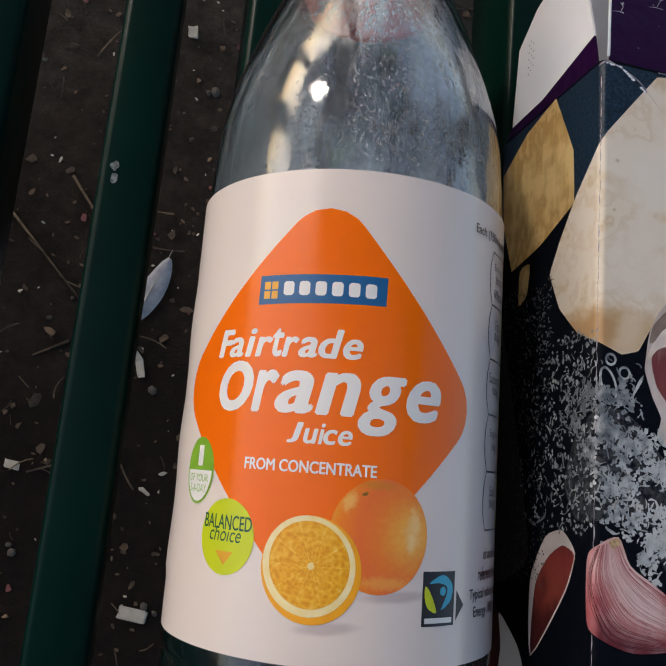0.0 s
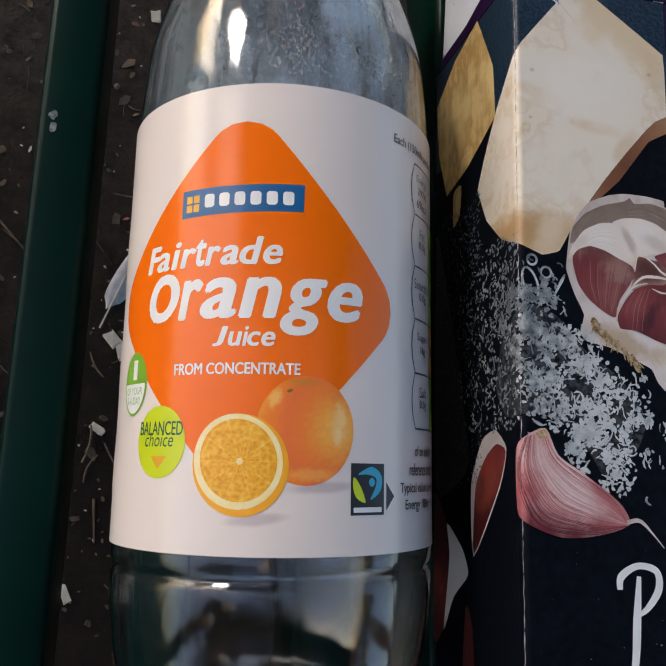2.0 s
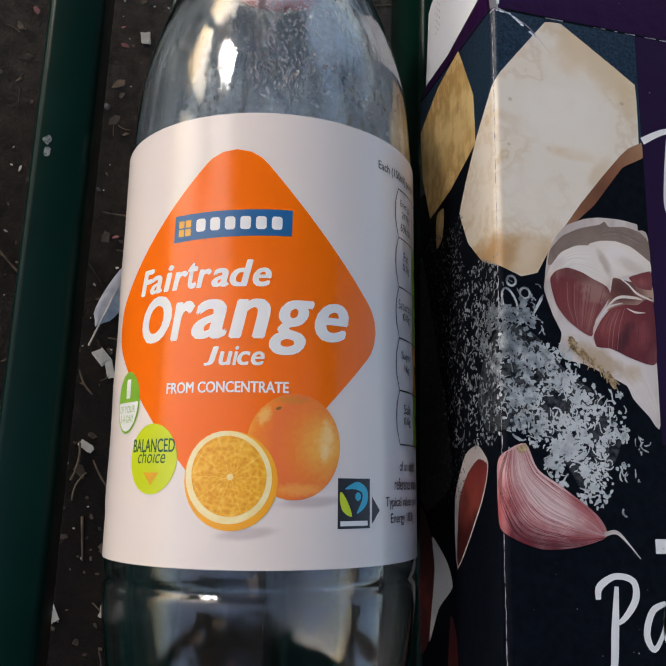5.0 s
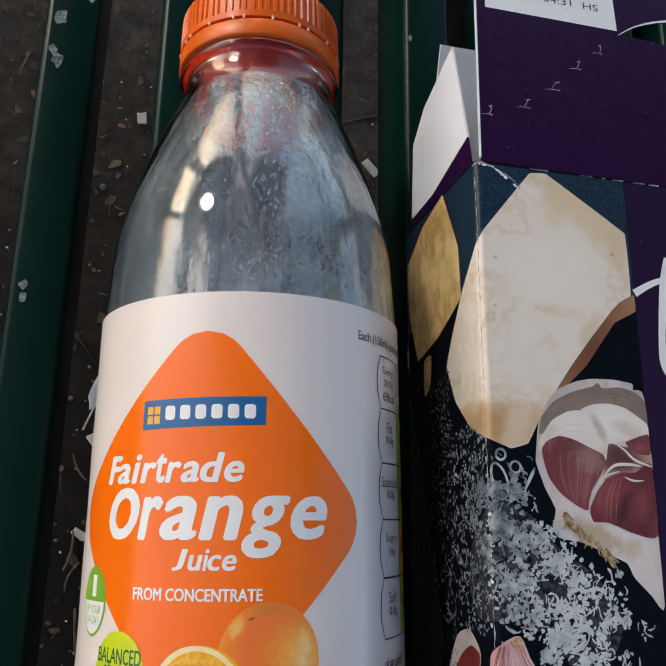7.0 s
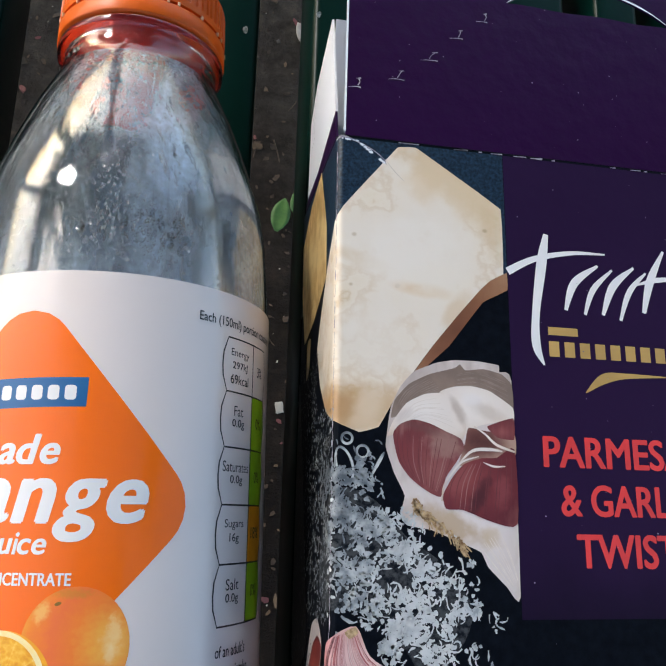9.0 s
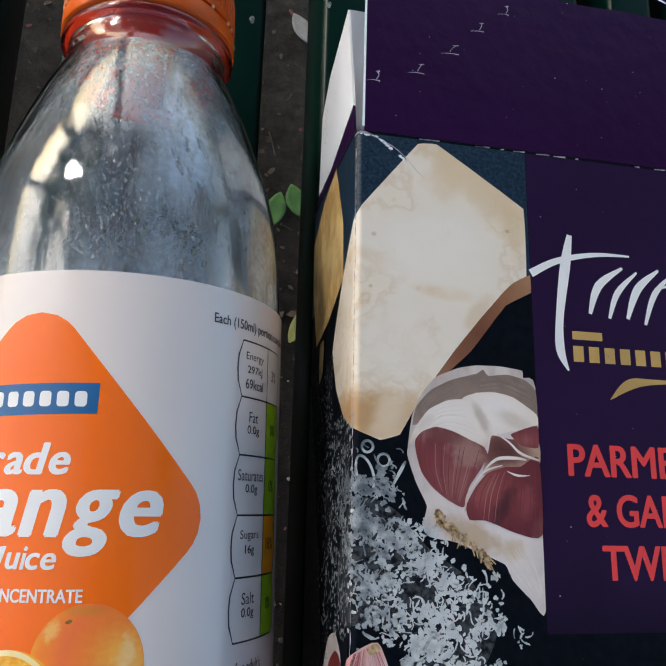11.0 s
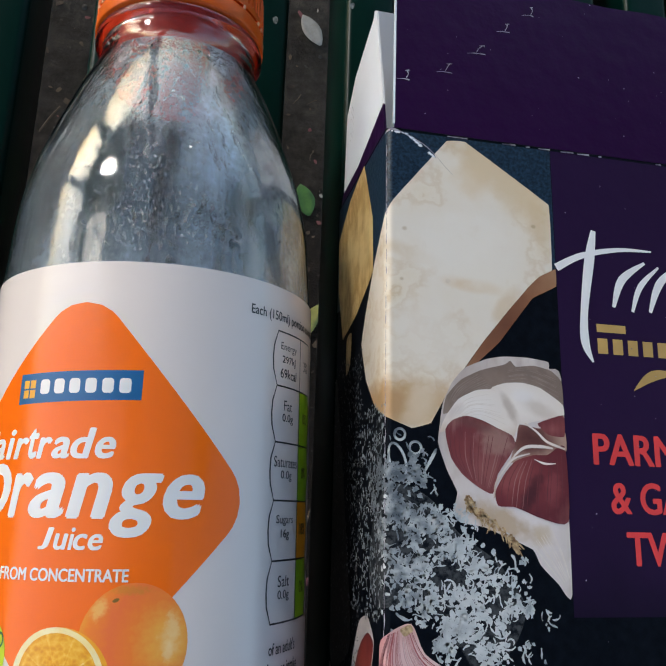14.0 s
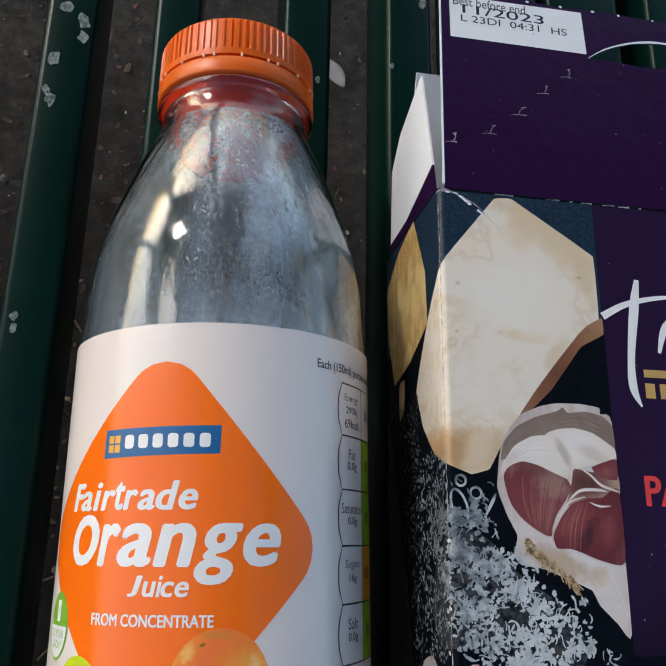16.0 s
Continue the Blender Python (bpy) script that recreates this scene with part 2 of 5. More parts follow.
def citrus(name, cx, cy):
    """The cut face of an orange: juice sacs drawn out from the middle, with pale walls between the segments."""
    m = bpy.data.materials.new(name)
    m.use_nodes = True
    nt = m.node_tree
    b = nt.nodes["Principled BSDF"]
    b.inputs["Roughness"].default_value = 0.28

    def op(kind, *args):
        n = nt.nodes.new("ShaderNodeMath")
        n.operation = kind
        for k, v in enumerate(args):
            if isinstance(v, (int, float)):
                n.inputs[k].default_value = v
            else:
                nt.links.new(v, n.inputs[k])
        return n.outputs[0]

    co = nt.nodes.new("ShaderNodeTexCoord")
    sep = nt.nodes.new("ShaderNodeSeparateXYZ")
    nt.links.new(co.outputs["Object"], sep.inputs[0])
    x, y = op("SUBTRACT", sep.outputs["X"], cx), op("SUBTRACT", sep.outputs["Y"], cy)
    far, turn = op("SQRT", op("ADD", op("MULTIPLY", x, x), op("MULTIPLY", y, y))), op("ARCTAN2", y, x)
    vec = nt.nodes.new("ShaderNodeCombineXYZ")
    nt.links.new(op("MULTIPLY", turn, 5.5), vec.inputs[0])
    nt.links.new(op("MULTIPLY", far, 1400), vec.inputs[1])
    sacs = nt.nodes.new("ShaderNodeTexVoronoi")
    sacs.inputs["Scale"].default_value = 1.0
    nt.links.new(vec.outputs[0], sacs.inputs["Vector"])
    soft = nt.nodes.new("ShaderNodeTexNoise")
    soft.inputs["Scale"].default_value = 1300
    soft.inputs["Detail"].default_value = 4
    nt.links.new(co.outputs["Object"], soft.inputs["Vector"])
    wall = op("GREATER_THAN", op("ABSOLUTE", op("COSINE", op("MULTIPLY", turn, 5))), 0.992)
    core = op("MULTIPLY", op("LESS_THAN", far, 0.0006), 0.35)
    fac = op("ADD", op("ADD", op("MULTIPLY", sacs.outputs["Distance"], 0.45), op("MULTIPLY", soft.outputs["Fac"], 0.55)), op("ADD", op("MULTIPLY", wall, 0.12), core))
    ramp = nt.nodes.new("ShaderNodeValToRGB")
    el = ramp.color_ramp.elements
    while len(el) < 4:
        el.new(0.5)
    for e, (p, c) in zip(el, ((0.3, (0.74, 0.28, 0.005)), (0.52, (0.84, 0.40, 0.015)), (0.72, (0.90, 0.52, 0.06)), (1.0, (0.95, 0.74, 0.36)))):
        e.position, e.color = p, (*c, 1)
    nt.links.new(fac, ramp.inputs["Fac"])
    nt.links.new(ramp.outputs["Color"], b.inputs["Base Color"])
    return m


FLESH = citrus("orange_flesh_print", -0.0118, -0.0143)
PURPLE = material("carton_purple", (0.0205, 0.0025, 0.035), 0.36, other=(0.016, 0.002, 0.028), scale=25, mix=0.6, bump=0.25, bump_scale=170, spec=0.16)
PANEL = material("carton_panel_violet", (0.0215, 0.0086, 0.038), 0.37, other=(0.017, 0.007, 0.031), scale=25, mix=0.6, bump=0.12, bump_scale=220, spec=0.1)
# panel colour fades to near black towards its bottom, fitted to brightness
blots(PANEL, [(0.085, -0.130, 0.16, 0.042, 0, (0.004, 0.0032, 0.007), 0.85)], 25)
NAVY = material("carton_slate_print", (0.0042, 0.0058, 0.0095), 0.45, other=(0.0018, 0.0024, 0.0045), scale=500, mix=0.3, bump=0.08, bump_scale=260, spec=0.06)
NAVY_LIGHT = material("carton_slate_print_blue", (0.016, 0.04, 0.07), 0.38, other=(0.003, 0.008, 0.018), scale=1400, mix=0.22, bump=0.15, bump_scale=900, spec=0.3)
CARTON = material("carton_white_board", (0.74, 0.75, 0.78), 0.7, other=(0.7, 0.71, 0.74), scale=60, mix=0.6)
CREASE = material("worn_board_and_highlight", (0.46, 0.43, 0.46), 0.8, other=(0.12, 0.1, 0.15), scale=500, mix=0.3)
CHEESE = printed("cheese_print", [(0.0, (0.76, 0.675, 0.57)), (0.28, (0.755, 0.665, 0.55)), (0.40, (0.69, 0.57, 0.43)), (0.47, (0.755, 0.66, 0.535)), (0.60, (0.735, 0.63, 0.49)), (0.68, (0.64, 0.50, 0.33)), (0.78, (0.73, 0.62, 0.48)), (1.0, (0.64, 0.5, 0.33))], (0.55, 0.6), 1.35, noise_scale=110, noise_mix=1.9, streak=0.25, streak_scale=(500, 600, 60))
CHEESE_TAN = printed("cheese_crack_tint", [(0.0, (0.5, 0.42, 0.34)), (1.0, (0.62, 0.54, 0.45))], (0.6, 0.5), 0.8, noise_scale=160, noise_mix=0.7)
RIND = printed("cheese_rind_print", [(0.0, (0.15, 0.055, 0.027)), (0.5, (0.23, 0.095, 0.046)), (1.0, (0.36, 0.19, 0.1))], noise_scale=300, noise_mix=0.5)
CHEESE_SIDE = printed("cheese_side_print", [(0.0, (0.70, 0.50, 0.22)), (0.35, (0.46, 0.27, 0.085)), (0.5, (0.66, 0.46, 0.2)), (0.7, (0.38, 0.2, 0.06)), (1.0, (0.62, 0.45, 0.22))], (0.5, 0.5), 1.0, streak=1.2, streak_scale=(60, 60, 330), noise_scale=160, noise_mix=1.2)
SHRED = printed("grated_cheese_print", [(0.0, (0.62, 0.63, 0.62)), (0.45, (0.47, 0.49, 0.49)), (0.7, (0.27, 0.29, 0.30)), (1.0, (0.11, 0.125, 0.14))], (0.6, 0.35), 0.8, noise_scale=520, noise_mix=1.6)
SHRED_DIM = material("grated_cheese_print_dim", (0.16, 0.15, 0.14), 0.4, other=(0.06, 0.06, 0.06), scale=400)
GARLIC_SKIN = printed("garlic_skin_print", [(0.0, (0.70, 0.63, 0.60)), (0.55, (0.62, 0.54, 0.50)), (0.8, (0.46, 0.38, 0.34)), (1.0, (0.36, 0.29, 0.26))], (0.6, 0.4), 0.9, streak=0.9, streak_scale=(260, 90, 60), noise_scale=200)
GARLIC_GREY = printed("garlic_inner_skin_print", [(0.0, (0.27, 0.195, 0.15)), (0.4, (0.2, 0.14, 0.11)), (0.7, (0.27, 0.2, 0.155)), (1.0, (0.4, 0.32, 0.26))], (0.55, 0.5), 1.1, streak=0.7, streak_scale=(320, 320, 60), noise_scale=300)
GARLIC_WHITE = printed("garlic_white_print", [(0.0, (0.80, 0.73, 0.67)), (0.5, (0.74, 0.65, 0.57)), (0.75, (0.62, 0.50, 0.40)), (1.0, (0.45, 0.33, 0.26))], (0.5, 0.6), 0.9, streak=0.3, streak_scale=(160, 160, 60), noise_scale=120, noise_mix=0.4)
GARLIC_RED = printed("garlic_red_print", [(0.0, (0.27, 0.085, 0.075)), (0.45, (0.19, 0.042, 0.042)), (0.75, (0.15, 0.03, 0.032)), (1.0, (0.26, 0.11, 0.095))], (0.55, 0.35), 0.8, streak=0.9, streak_scale=(900, 90, 60), noise_scale=300)
blots(FRUIT, [(0.0062, -0.0060, 0.0014, 0.0030, 10, (0.93, 0.62, 0.26), 0.75), (0.0056, -0.0100, 0.0010, 0.0018, 0, (0.93, 0.66, 0.32), 0.6), (-0.0060, -0.0030, 0.0014, 0.0022, -30, (0.92, 0.55, 0.16), 0.7), (-0.0010, 0.0000, 0.0040, 0.0010, 0, (0.62, 0.24, 0.02), 0.6), (0.0010, -0.0165, 0.0060, 0.0014, 0, (0.90, 0.42, 0.08), 0.6)], 1600)
blots(LABEL, [(-0.0085, -0.0243, 0.0070, 0.0012, 6, (0.52, 0.43, 0.41), 0.75), (0.0030, -0.0187, 0.0072, 0.0012, 4, (0.50, 0.40, 0.38), 0.75)], 90)
blots(GARLIC_RED, [(0.0235, -0.0668, 0.0050, 0.0040, -30, (0.36, 0.21, 0.17), 0.7), (0.0150, -0.0690, 0.0025, 0.0060, 25, (0.19, 0.035, 0.035), 0.6), (0.0190, -0.0640, 0.0050, 0.0014, -15, (0.15, 0.06, 0.05), 0.6)], 700)
blots(GARLIC_WHITE, [(0.0262, -0.0600, 0.0014, 0.0045, 28, (0.40, 0.30, 0.23), 0.6), (0.0330, -0.0600, 0.0050, 0.0022, -25, (0.56, 0.46, 0.37), 0.6), (0.0145, -0.0615, 0.0030, 0.0016, 45, (0.55, 0.46, 0.42), 0.5), (0.0295, -0.0575, 0.0030, 0.0016, 0, (0.76, 0.70, 0.67), 0.6)], 300)
blots(GARLIC_SKIN, [(0.0240, -0.0826, 0.0100, 0.0034, -22, (0.46, 0.33, 0.2), 0.85), (0.0325, -0.0850, 0.0030, 0.0025, -30, (0.55, 0.42, 0.27), 0.7), (0.0150, -0.0808, 0.0014, 0.0030, 0, (0.5, 0.42, 0.36), 0.7), (0.0130, -0.0580, 0.0022, 0.0012, 50, (0.48, 0.38, 0.33), 0.6)], 420)
ROOT = material("garlic_root_print", (0.62, 0.45, 0.24), 0.5, other=(0.2, 0.1, 0.04), scale=900, mix=0.3)
CLOVE_RED = printed("clove_red_print", [(0.0, (0.62, 0.32, 0.31)), (0.35, (0.50, 0.16, 0.16)), (0.65, (0.32, 0.045, 0.055)), (1.0, (0.13, 0.01, 0.017))], (0.35, 0.75), 0.8, streak=0.7, streak_scale=(700, 420, 60), noise_scale=260, noise_mix=0.2)
blots(CHEESE, [(0.0262, -0.0080, 0.0208, 0.0058, -33, (0.64, 0.46, 0.26), 0.75), (0.0200, -0.0100, 0.0072, 0.0058, -20, (0.68, 0.52, 0.33), 0.6), (0.0295, -0.0130, 0.0128, 0.0058, -40, (0.68, 0.54, 0.36), 0.55),
               (0.0190, -0.0345, 0.0083, 0.0018, -6, (0.64, 0.43, 0.2), 0.8), (0.0135, -0.0340, 0.0007, 0.0006, 30, (0.5, 0.36, 0.2), 0.7), (0.0052, -0.0285, 0.0080, 0.0019, -16, (0.63, 0.48, 0.30), 0.6), (0.0352, -0.0200, 0.0032, 0.0072, 15, (0.63, 0.47, 0.28), 0.6),
               (0.0336, -0.0196, 0.0007, 0.0006, 0, (0.42, 0.3, 0.17), 0.7), (0.0034, -0.0344, 0.0007, 0.0006, 0, (0.48, 0.36, 0.22), 0.7), (0.0040, -0.0232, 0.0007, 0.0006, 0, (0.5, 0.38, 0.24), 0.7), (0.0165, -0.0262, 0.0160, 0.0096, 20, (0.79, 0.72, 0.63), 0.75), (0.0235, -0.0325, 0.0096, 0.0064, 0, (0.78, 0.70, 0.59), 0.6),
               (0.0100, -0.0460, 0.0128, 0.0096, 0, (0.77, 0.69, 0.59), 0.65), (0.0262, -0.0385, 0.0022, 0.0064, -38, (0.62, 0.46, 0.28), 0.6), (0.0020, -0.0605, 0.0152, 0.0067, 6, (0.53, 0.33, 0.15), 0.85), (0.0012, -0.0600, 0.0056, 0.0048, 20, (0.42, 0.23, 0.09), 0.6), (0.0072, -0.0596, 0.0035, 0.0054, -25, (0.70, 0.56, 0.40), 0.75), (0.0060, -0.0632, 0.0032, 0.0019, 0, (0.66, 0.5, 0.33), 0.7)], 230)
CLOVE_DARK = printed("clove_dark_print", [(0.0, (0.36, 0.07, 0.045)), (0.6, (0.2, 0.03, 0.025)), (1.0, (0.09, 0.012, 0.015))], (0.5, 0.5), 0.7, streak=0.5, streak_scale=(60, 60, 300), noise_scale=300)
blots(CLOVE_RED, [(0.0085, -0.1235, 0.0260, 0.0085, -2, (0.13, 0.012, 0.016), 0.9), (0.0180, -0.1165, 0.0140, 0.0060, -35, (0.50, 0.20, 0.19), 0.75), (0.0068, -0.1095, 0.0085, 0.0170, 28, (0.74, 0.52, 0.49), 0.9), (0.0120, -0.1145, 0.0090, 0.0050, -38, (0.76, 0.58, 0.55), 0.7), (-0.0018, -0.1110, 0.0028, 0.0150, 4, (0.50, 0.15, 0.15), 0.7), (0.0048, -0.1030, 0.0040, 0.0026, 0, (0.60, 0.34, 0.30), 0.7)], 160)
blots(CLOVE_DARK, [(0.0, -0.1260, 1.0, 0.0160, 0, (0.045, 0.006, 0.007), 0.9), (0.0, -0.1500, 1.0, 0.0140, 0, (0.06, 0.008, 0.008), 0.85)], 200)
RED = material("red_ink", (0.78, 0.055, 0.05), 0.36)
GOLD = material("gold_ink", (0.52, 0.33, 0.1), 0.38)
PET = clear("clear_bottle_plastic", 1.5, 0.06, (0.975, 0.985, 0.99))
nt = PET.node_tree
co = nt.nodes.new("ShaderNodeTexCoord")
mp = nt.nodes.new("ShaderNodeMapping")
mp.inputs["Scale"].default_value = (1.0, 0.22, 1.0)
n1 = nt.nodes.new("ShaderNodeTexNoise")
n1.inputs["Scale"].default_value = 105
n1.inputs["Detail"].default_value = 4
bp = nt.nodes.new("ShaderNodeBump")
bp.inputs["Strength"].default_value = 0.16
bp.inputs["Distance"].default_value = 0.0016
nt.links.new(co.outputs["Object"], mp.inputs["Vector"])
nt.links.new(mp.outputs[0], n1.inputs["Vector"])
nt.links.new(n1.outputs["Fac"], bp.inputs["Height"])
nt.links.new(bp.outputs["Normal"], nt.nodes["Principled BSDF"].inputs["Normal"])
WATER = clear("condensation_water", 1.33, 0.0)
BARK = material("bark", (0.12, 0.09, 0.06), 0.9, other=(0.05, 0.04, 0.03), scale=14, bump=1.0, bump_scale=30)
LEAF = material("tree_leaf", (0.07, 0.12, 0.03), 0.55, other=(0.04, 0.075, 0.02), scale=3)
LITTER = material("leaf_litter_bits", (0.13, 0.085, 0.05), 0.85, other=(0.035, 0.022, 0.014), scale=35, mix=0.2)
PALE_BIT = material("pale_wood_chip", (0.5, 0.46, 0.39), 0.8, other=(0.42, 0.37, 0.3), scale=200)
PEBBLE = material("pebble", (0.11, 0.095, 0.08), 0.85, other=(0.05, 0.04, 0.033), scale=50)
PINK_BIT = material("dry_petal", (0.2, 0.07, 0.06), 0.8, other=(0.2, 0.06, 0.06), scale=100)
YELLOW_LEAF = material("yellowed_leaf", (0.42, 0.36, 0.09), 0.6, other=(0.22, 0.24, 0.06), scale=60)
GREEN_LEAF = material("small_green_leaf", (0.10, 0.22, 0.04), 0.55, other=(0.06, 0.14, 0.03), scale=90)
FEATHER = material("feather_vane", (0.42, 0.42, 0.44), 0.7, other=(0.27, 0.27, 0.3), scale=120)


# ---- mesh helpers ----
def part(name, bm, mat, parent, label="", smooth=False, kind=""):
    me = bpy.data.meshes.new(name)
    bm.normal_update()
    bm.to_mesh(me)
    bm.free()
    me.materials.append(mat)
    if smooth:
        me.polygons.foreach_set("use_smooth", [True] * len(me.polygons))
    ob = new(name, me)
    ob.parent = parent
    if label or kind:
        tagged(ob, label, kind=kind)
    return ob


def empty(name, m, label, category, group="", kind=""):
    ob = new(name)
    ob.empty_display_size = 0.02
    ob.matrix_basis = m
    return tagged(ob, label, category, group, kind)


def box_bm(x0, x1, y0, y1, z0, z1, bevel=0.0, seg=2):
    bm = bmesh.new()
    bmesh.ops.create_cube(bm, size=1, matrix=Matrix.Translation(((x0 + x1) / 2, (y0 + y1) / 2, (z0 + z1) / 2)) @ Matrix.Diagonal((x1 - x0, y1 - y0, z1 - z0, 1)))
    if bevel:
        bmesh.ops.bevel(bm, geom=bm.edges[:], offset=bevel, segments=seg, affect="EDGES", profile=0.5)
    return bm


def lathe(profile, seg=96, wobble=None):
    """Turns (s, r) pairs about the y axis; wobble(s, angle) changes the radius."""
    bm = bmesh.new()
    rings = []
    for s, r in profile:
        if r < 1e-6:
            rings.append([bm.verts.new((0, s, 0))])
        else:
            ring = []
            for i in range(seg):
                a = 2 * math.pi * i / seg
                q = r + (wobble(s, a) if wobble else 0)
                ring.append(bm.verts.new((q * math.sin(a), s, q * math.cos(a))))
            rings.append(ring)
    for a, b in zip(rings, rings[1:]):
        for i in range(seg):
            j = (i + 1) % seg
            f = list(dict.fromkeys([a[i % len(a)], b[i % len(b)], b[j % len(b)], a[j % len(a)]]))
            if len(f) > 2:
                bm.faces.new(f)
    bmesh.ops.recalc_face_normals(bm, faces=bm.faces[:])
    return bm


def smooth_curve(profile, n=4):
    """A Catmull-Rom curve through open (a, b) pairs."""
    out = []
    p = [profile[0]] + list(profile) + [profile[-1]]
    for i in range(1, len(p) - 2):
        for k in range(n):
            t = k / n
            out.append(tuple(0.5 * (2 * b + (c - a) * t + (2 * a - 5 * b + 4 * c - d) * t * t + (3 * b - a - 3 * c + d) * t ** 3) for a, b, c, d in zip(p[i - 1], p[i], p[i + 1], p[i + 2])))
    out.append(profile[-1])
    return out


def closed_curve(pts, n=5, ease=0.5):
    """A rounded closed outline through the corners pts."""
    out, k = [], len(pts)
    for i in range(k):
        a, b, c, d = pts[i - 1], pts[i], pts[(i + 1) % k], pts[(i + 2) % k]
        for j in range(n):
            t = j / n
            m1 = [(c[q] - a[q]) * ease for q in (0, 1)]
            m2 = [(d[q] - b[q]) * ease for q in (0, 1)]
            out.append(tuple((2 * t ** 3 - 3 * t * t + 1) * b[q] + (t ** 3 - 2 * t * t + t) * m1[q] + (3 * t * t - 2 * t ** 3) * c[q] + (t ** 3 - t * t) * m2[q] for q in (0, 1)))
    return out


def round_corners(pts, radius, n=6):
    out, k = [], len(pts)
    for i in range(k):
        p, a, b = Vector(pts[i]), Vector(pts[i - 1]), Vector(pts[(i + 1) % k])
        d1, d2 = (a - p).normalized(), (b - p).normalized()
        half = d1.angle(d2) / 2
        cut = radius / math.tan(half)
        c = p + (d1 + d2).normalized() * (radius / math.sin(half))
        s, e = p + d1 * cut - c, p + d2 * cut - c
        for j in range(n + 1):
            v = s.lerp(e, j / n).normalized() * radius
            out.append(tuple(c + v))
    return out


def ellipse(cx, cy, rx, ry, n=40, turn=0.0):
    c, s = math.cos(radians(turn)), math.sin(radians(turn))
    return [(cx + rx * math.cos(2 * math.pi * i / n) * c - ry * math.sin(2 * math.pi * i / n) * s,
             cy + rx * math.cos(2 * math.pi * i / n) * s + ry * math.sin(2 * math.pi * i / n) * c) for i in range(n)]


def rect(x0, x1, y0, y1):
    return [(x0, y0), (x1, y0), (x1, y1), (x0, y1)]


def fill(*loops):
    """A flat sheet inside closed outlines; inner ones are holes."""
    bm = bmesh.new()
    for loop in loops:
        vs = [bm.verts.new((x, y, 0)) for x, y in loop]
        for a, b in zip(vs, vs[1:] + vs[:1]):
            bm.edges.new((a, b))
    bmesh.ops.triangle_fill(bm, use_beauty=True, use_dissolve=False, edges=bm.edges[:])
    return bm


def ring_line(loop, width):
    """A closed line of that width along an outline."""
    bm = bmesh.new()
    k = len(loop)
    inner, outer = [], []
    for i in range(k):
        a, b, c = Vector(loop[i - 1]), Vector(loop[i]), Vector(loop[(i + 1) % k])
        t = (c - a).normalized()
        nrm = Vector((-t.y, t.x)) * width / 2
        inner.append(bm.verts.new((*(b + nrm), 0)))
        outer.append(bm.verts.new((*(b - nrm), 0)))
    for i in range(k):
        j = (i + 1) % k
        bm.faces.new((inner[i], outer[i], outer[j], inner[j]))
    return bm


def stroke(pts, widths, n=6):
    """A brush stroke through pts, with a width at each."""
    path = smooth_curve([(*p, w) for p, w in zip(pts, widths)], n)
    bm = bmesh.new()
    rows = []
    for i, (x, y, w) in enumerate(path):
        a, b = path[max(i - 1, 0)], path[min(i + 1, len(path) - 1)]
        t = Vector((b[0] - a[0], b[1] - a[1])).normalized()
        m = Vector((-t.y, t.x)) * w / 2
        rows.append((bm.verts.new((x + m.x, y + m.y, 0)), bm.verts.new((x - m.x, y - m.y, 0))))
    for a, b in zip(rows, rows[1:]):
        bm.faces.new((a[0], a[1], b[1], b[0]))
    return bm


def text_bm(body, x0, x1, y0, y1, bold=0.0, shear=0.0):
    """Lettering that fills the given rectangle, in the built-in font; bold swells the strokes."""
    cu = bpy.data.curves.new("lettering", "FONT")
    cu.body, cu.size, cu.shear, cu.resolution_u = body, 1.0, shear, 4
    ob = bpy.data.objects.new("lettering", cu)
    scene.collection.objects.link(ob)
    me = bpy.data.meshes.new_from_object(ob.evaluated_get(bpy.context.evaluated_depsgraph_get()))
    bm = bmesh.new()
    bm.from_mesh(me)
    bpy.data.objects.remove(ob)
    bpy.data.curves.remove(cu)
    bpy.data.meshes.remove(me)
    if bold:
        base = bm.faces[:]
        for k in range(6):
            a = 2 * math.pi * k / 6
            made = bmesh.ops.duplicate(bm, geom=base)["geom"]
            for v in made:
                if isinstance(v, bmesh.types.BMVert):
                    v.co += Vector((bold * math.cos(a), 0.6 * bold * math.sin(a), 0.000003 * (k + 1)))
    xs, ys = [v.co.x for v in bm.verts], [v.co.y for v in bm.verts]
    for v in bm.verts:
        v.co.x = x0 + (v.co.x - min(xs)) / (max(xs) - min(xs)) * (x1 - x0)
        v.co.y = y0 + (v.co.y - min(ys)) / (max(ys) - min(ys)) * (y1 - y0)
    return bm


def slice_x(bm, cuts):
    for x in cuts:
        bmesh.ops.bisect_plane(bm, geom=bm.verts[:] + bm.edges[:] + bm.faces[:], plane_co=(x, 0, 0), plane_no=(1, 0, 0))


def up(bm):
    """Turns all faces of a flat sheet upwards."""
    bm.normal_update()
    for f in bm.faces:
        if f.normal.z < 0:
            f.normal_flip()


# ---- ground ----
GROUND_Z = -0.355
bm = bmesh.new()
bmesh.ops.create_grid(bm, x_segments=8, y_segments=8, size=150)
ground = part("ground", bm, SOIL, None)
ground.location.z = GROUND_Z
tagged(ground, "trodden brown soil with leaf litter below the bench", "ground", kind="structure")

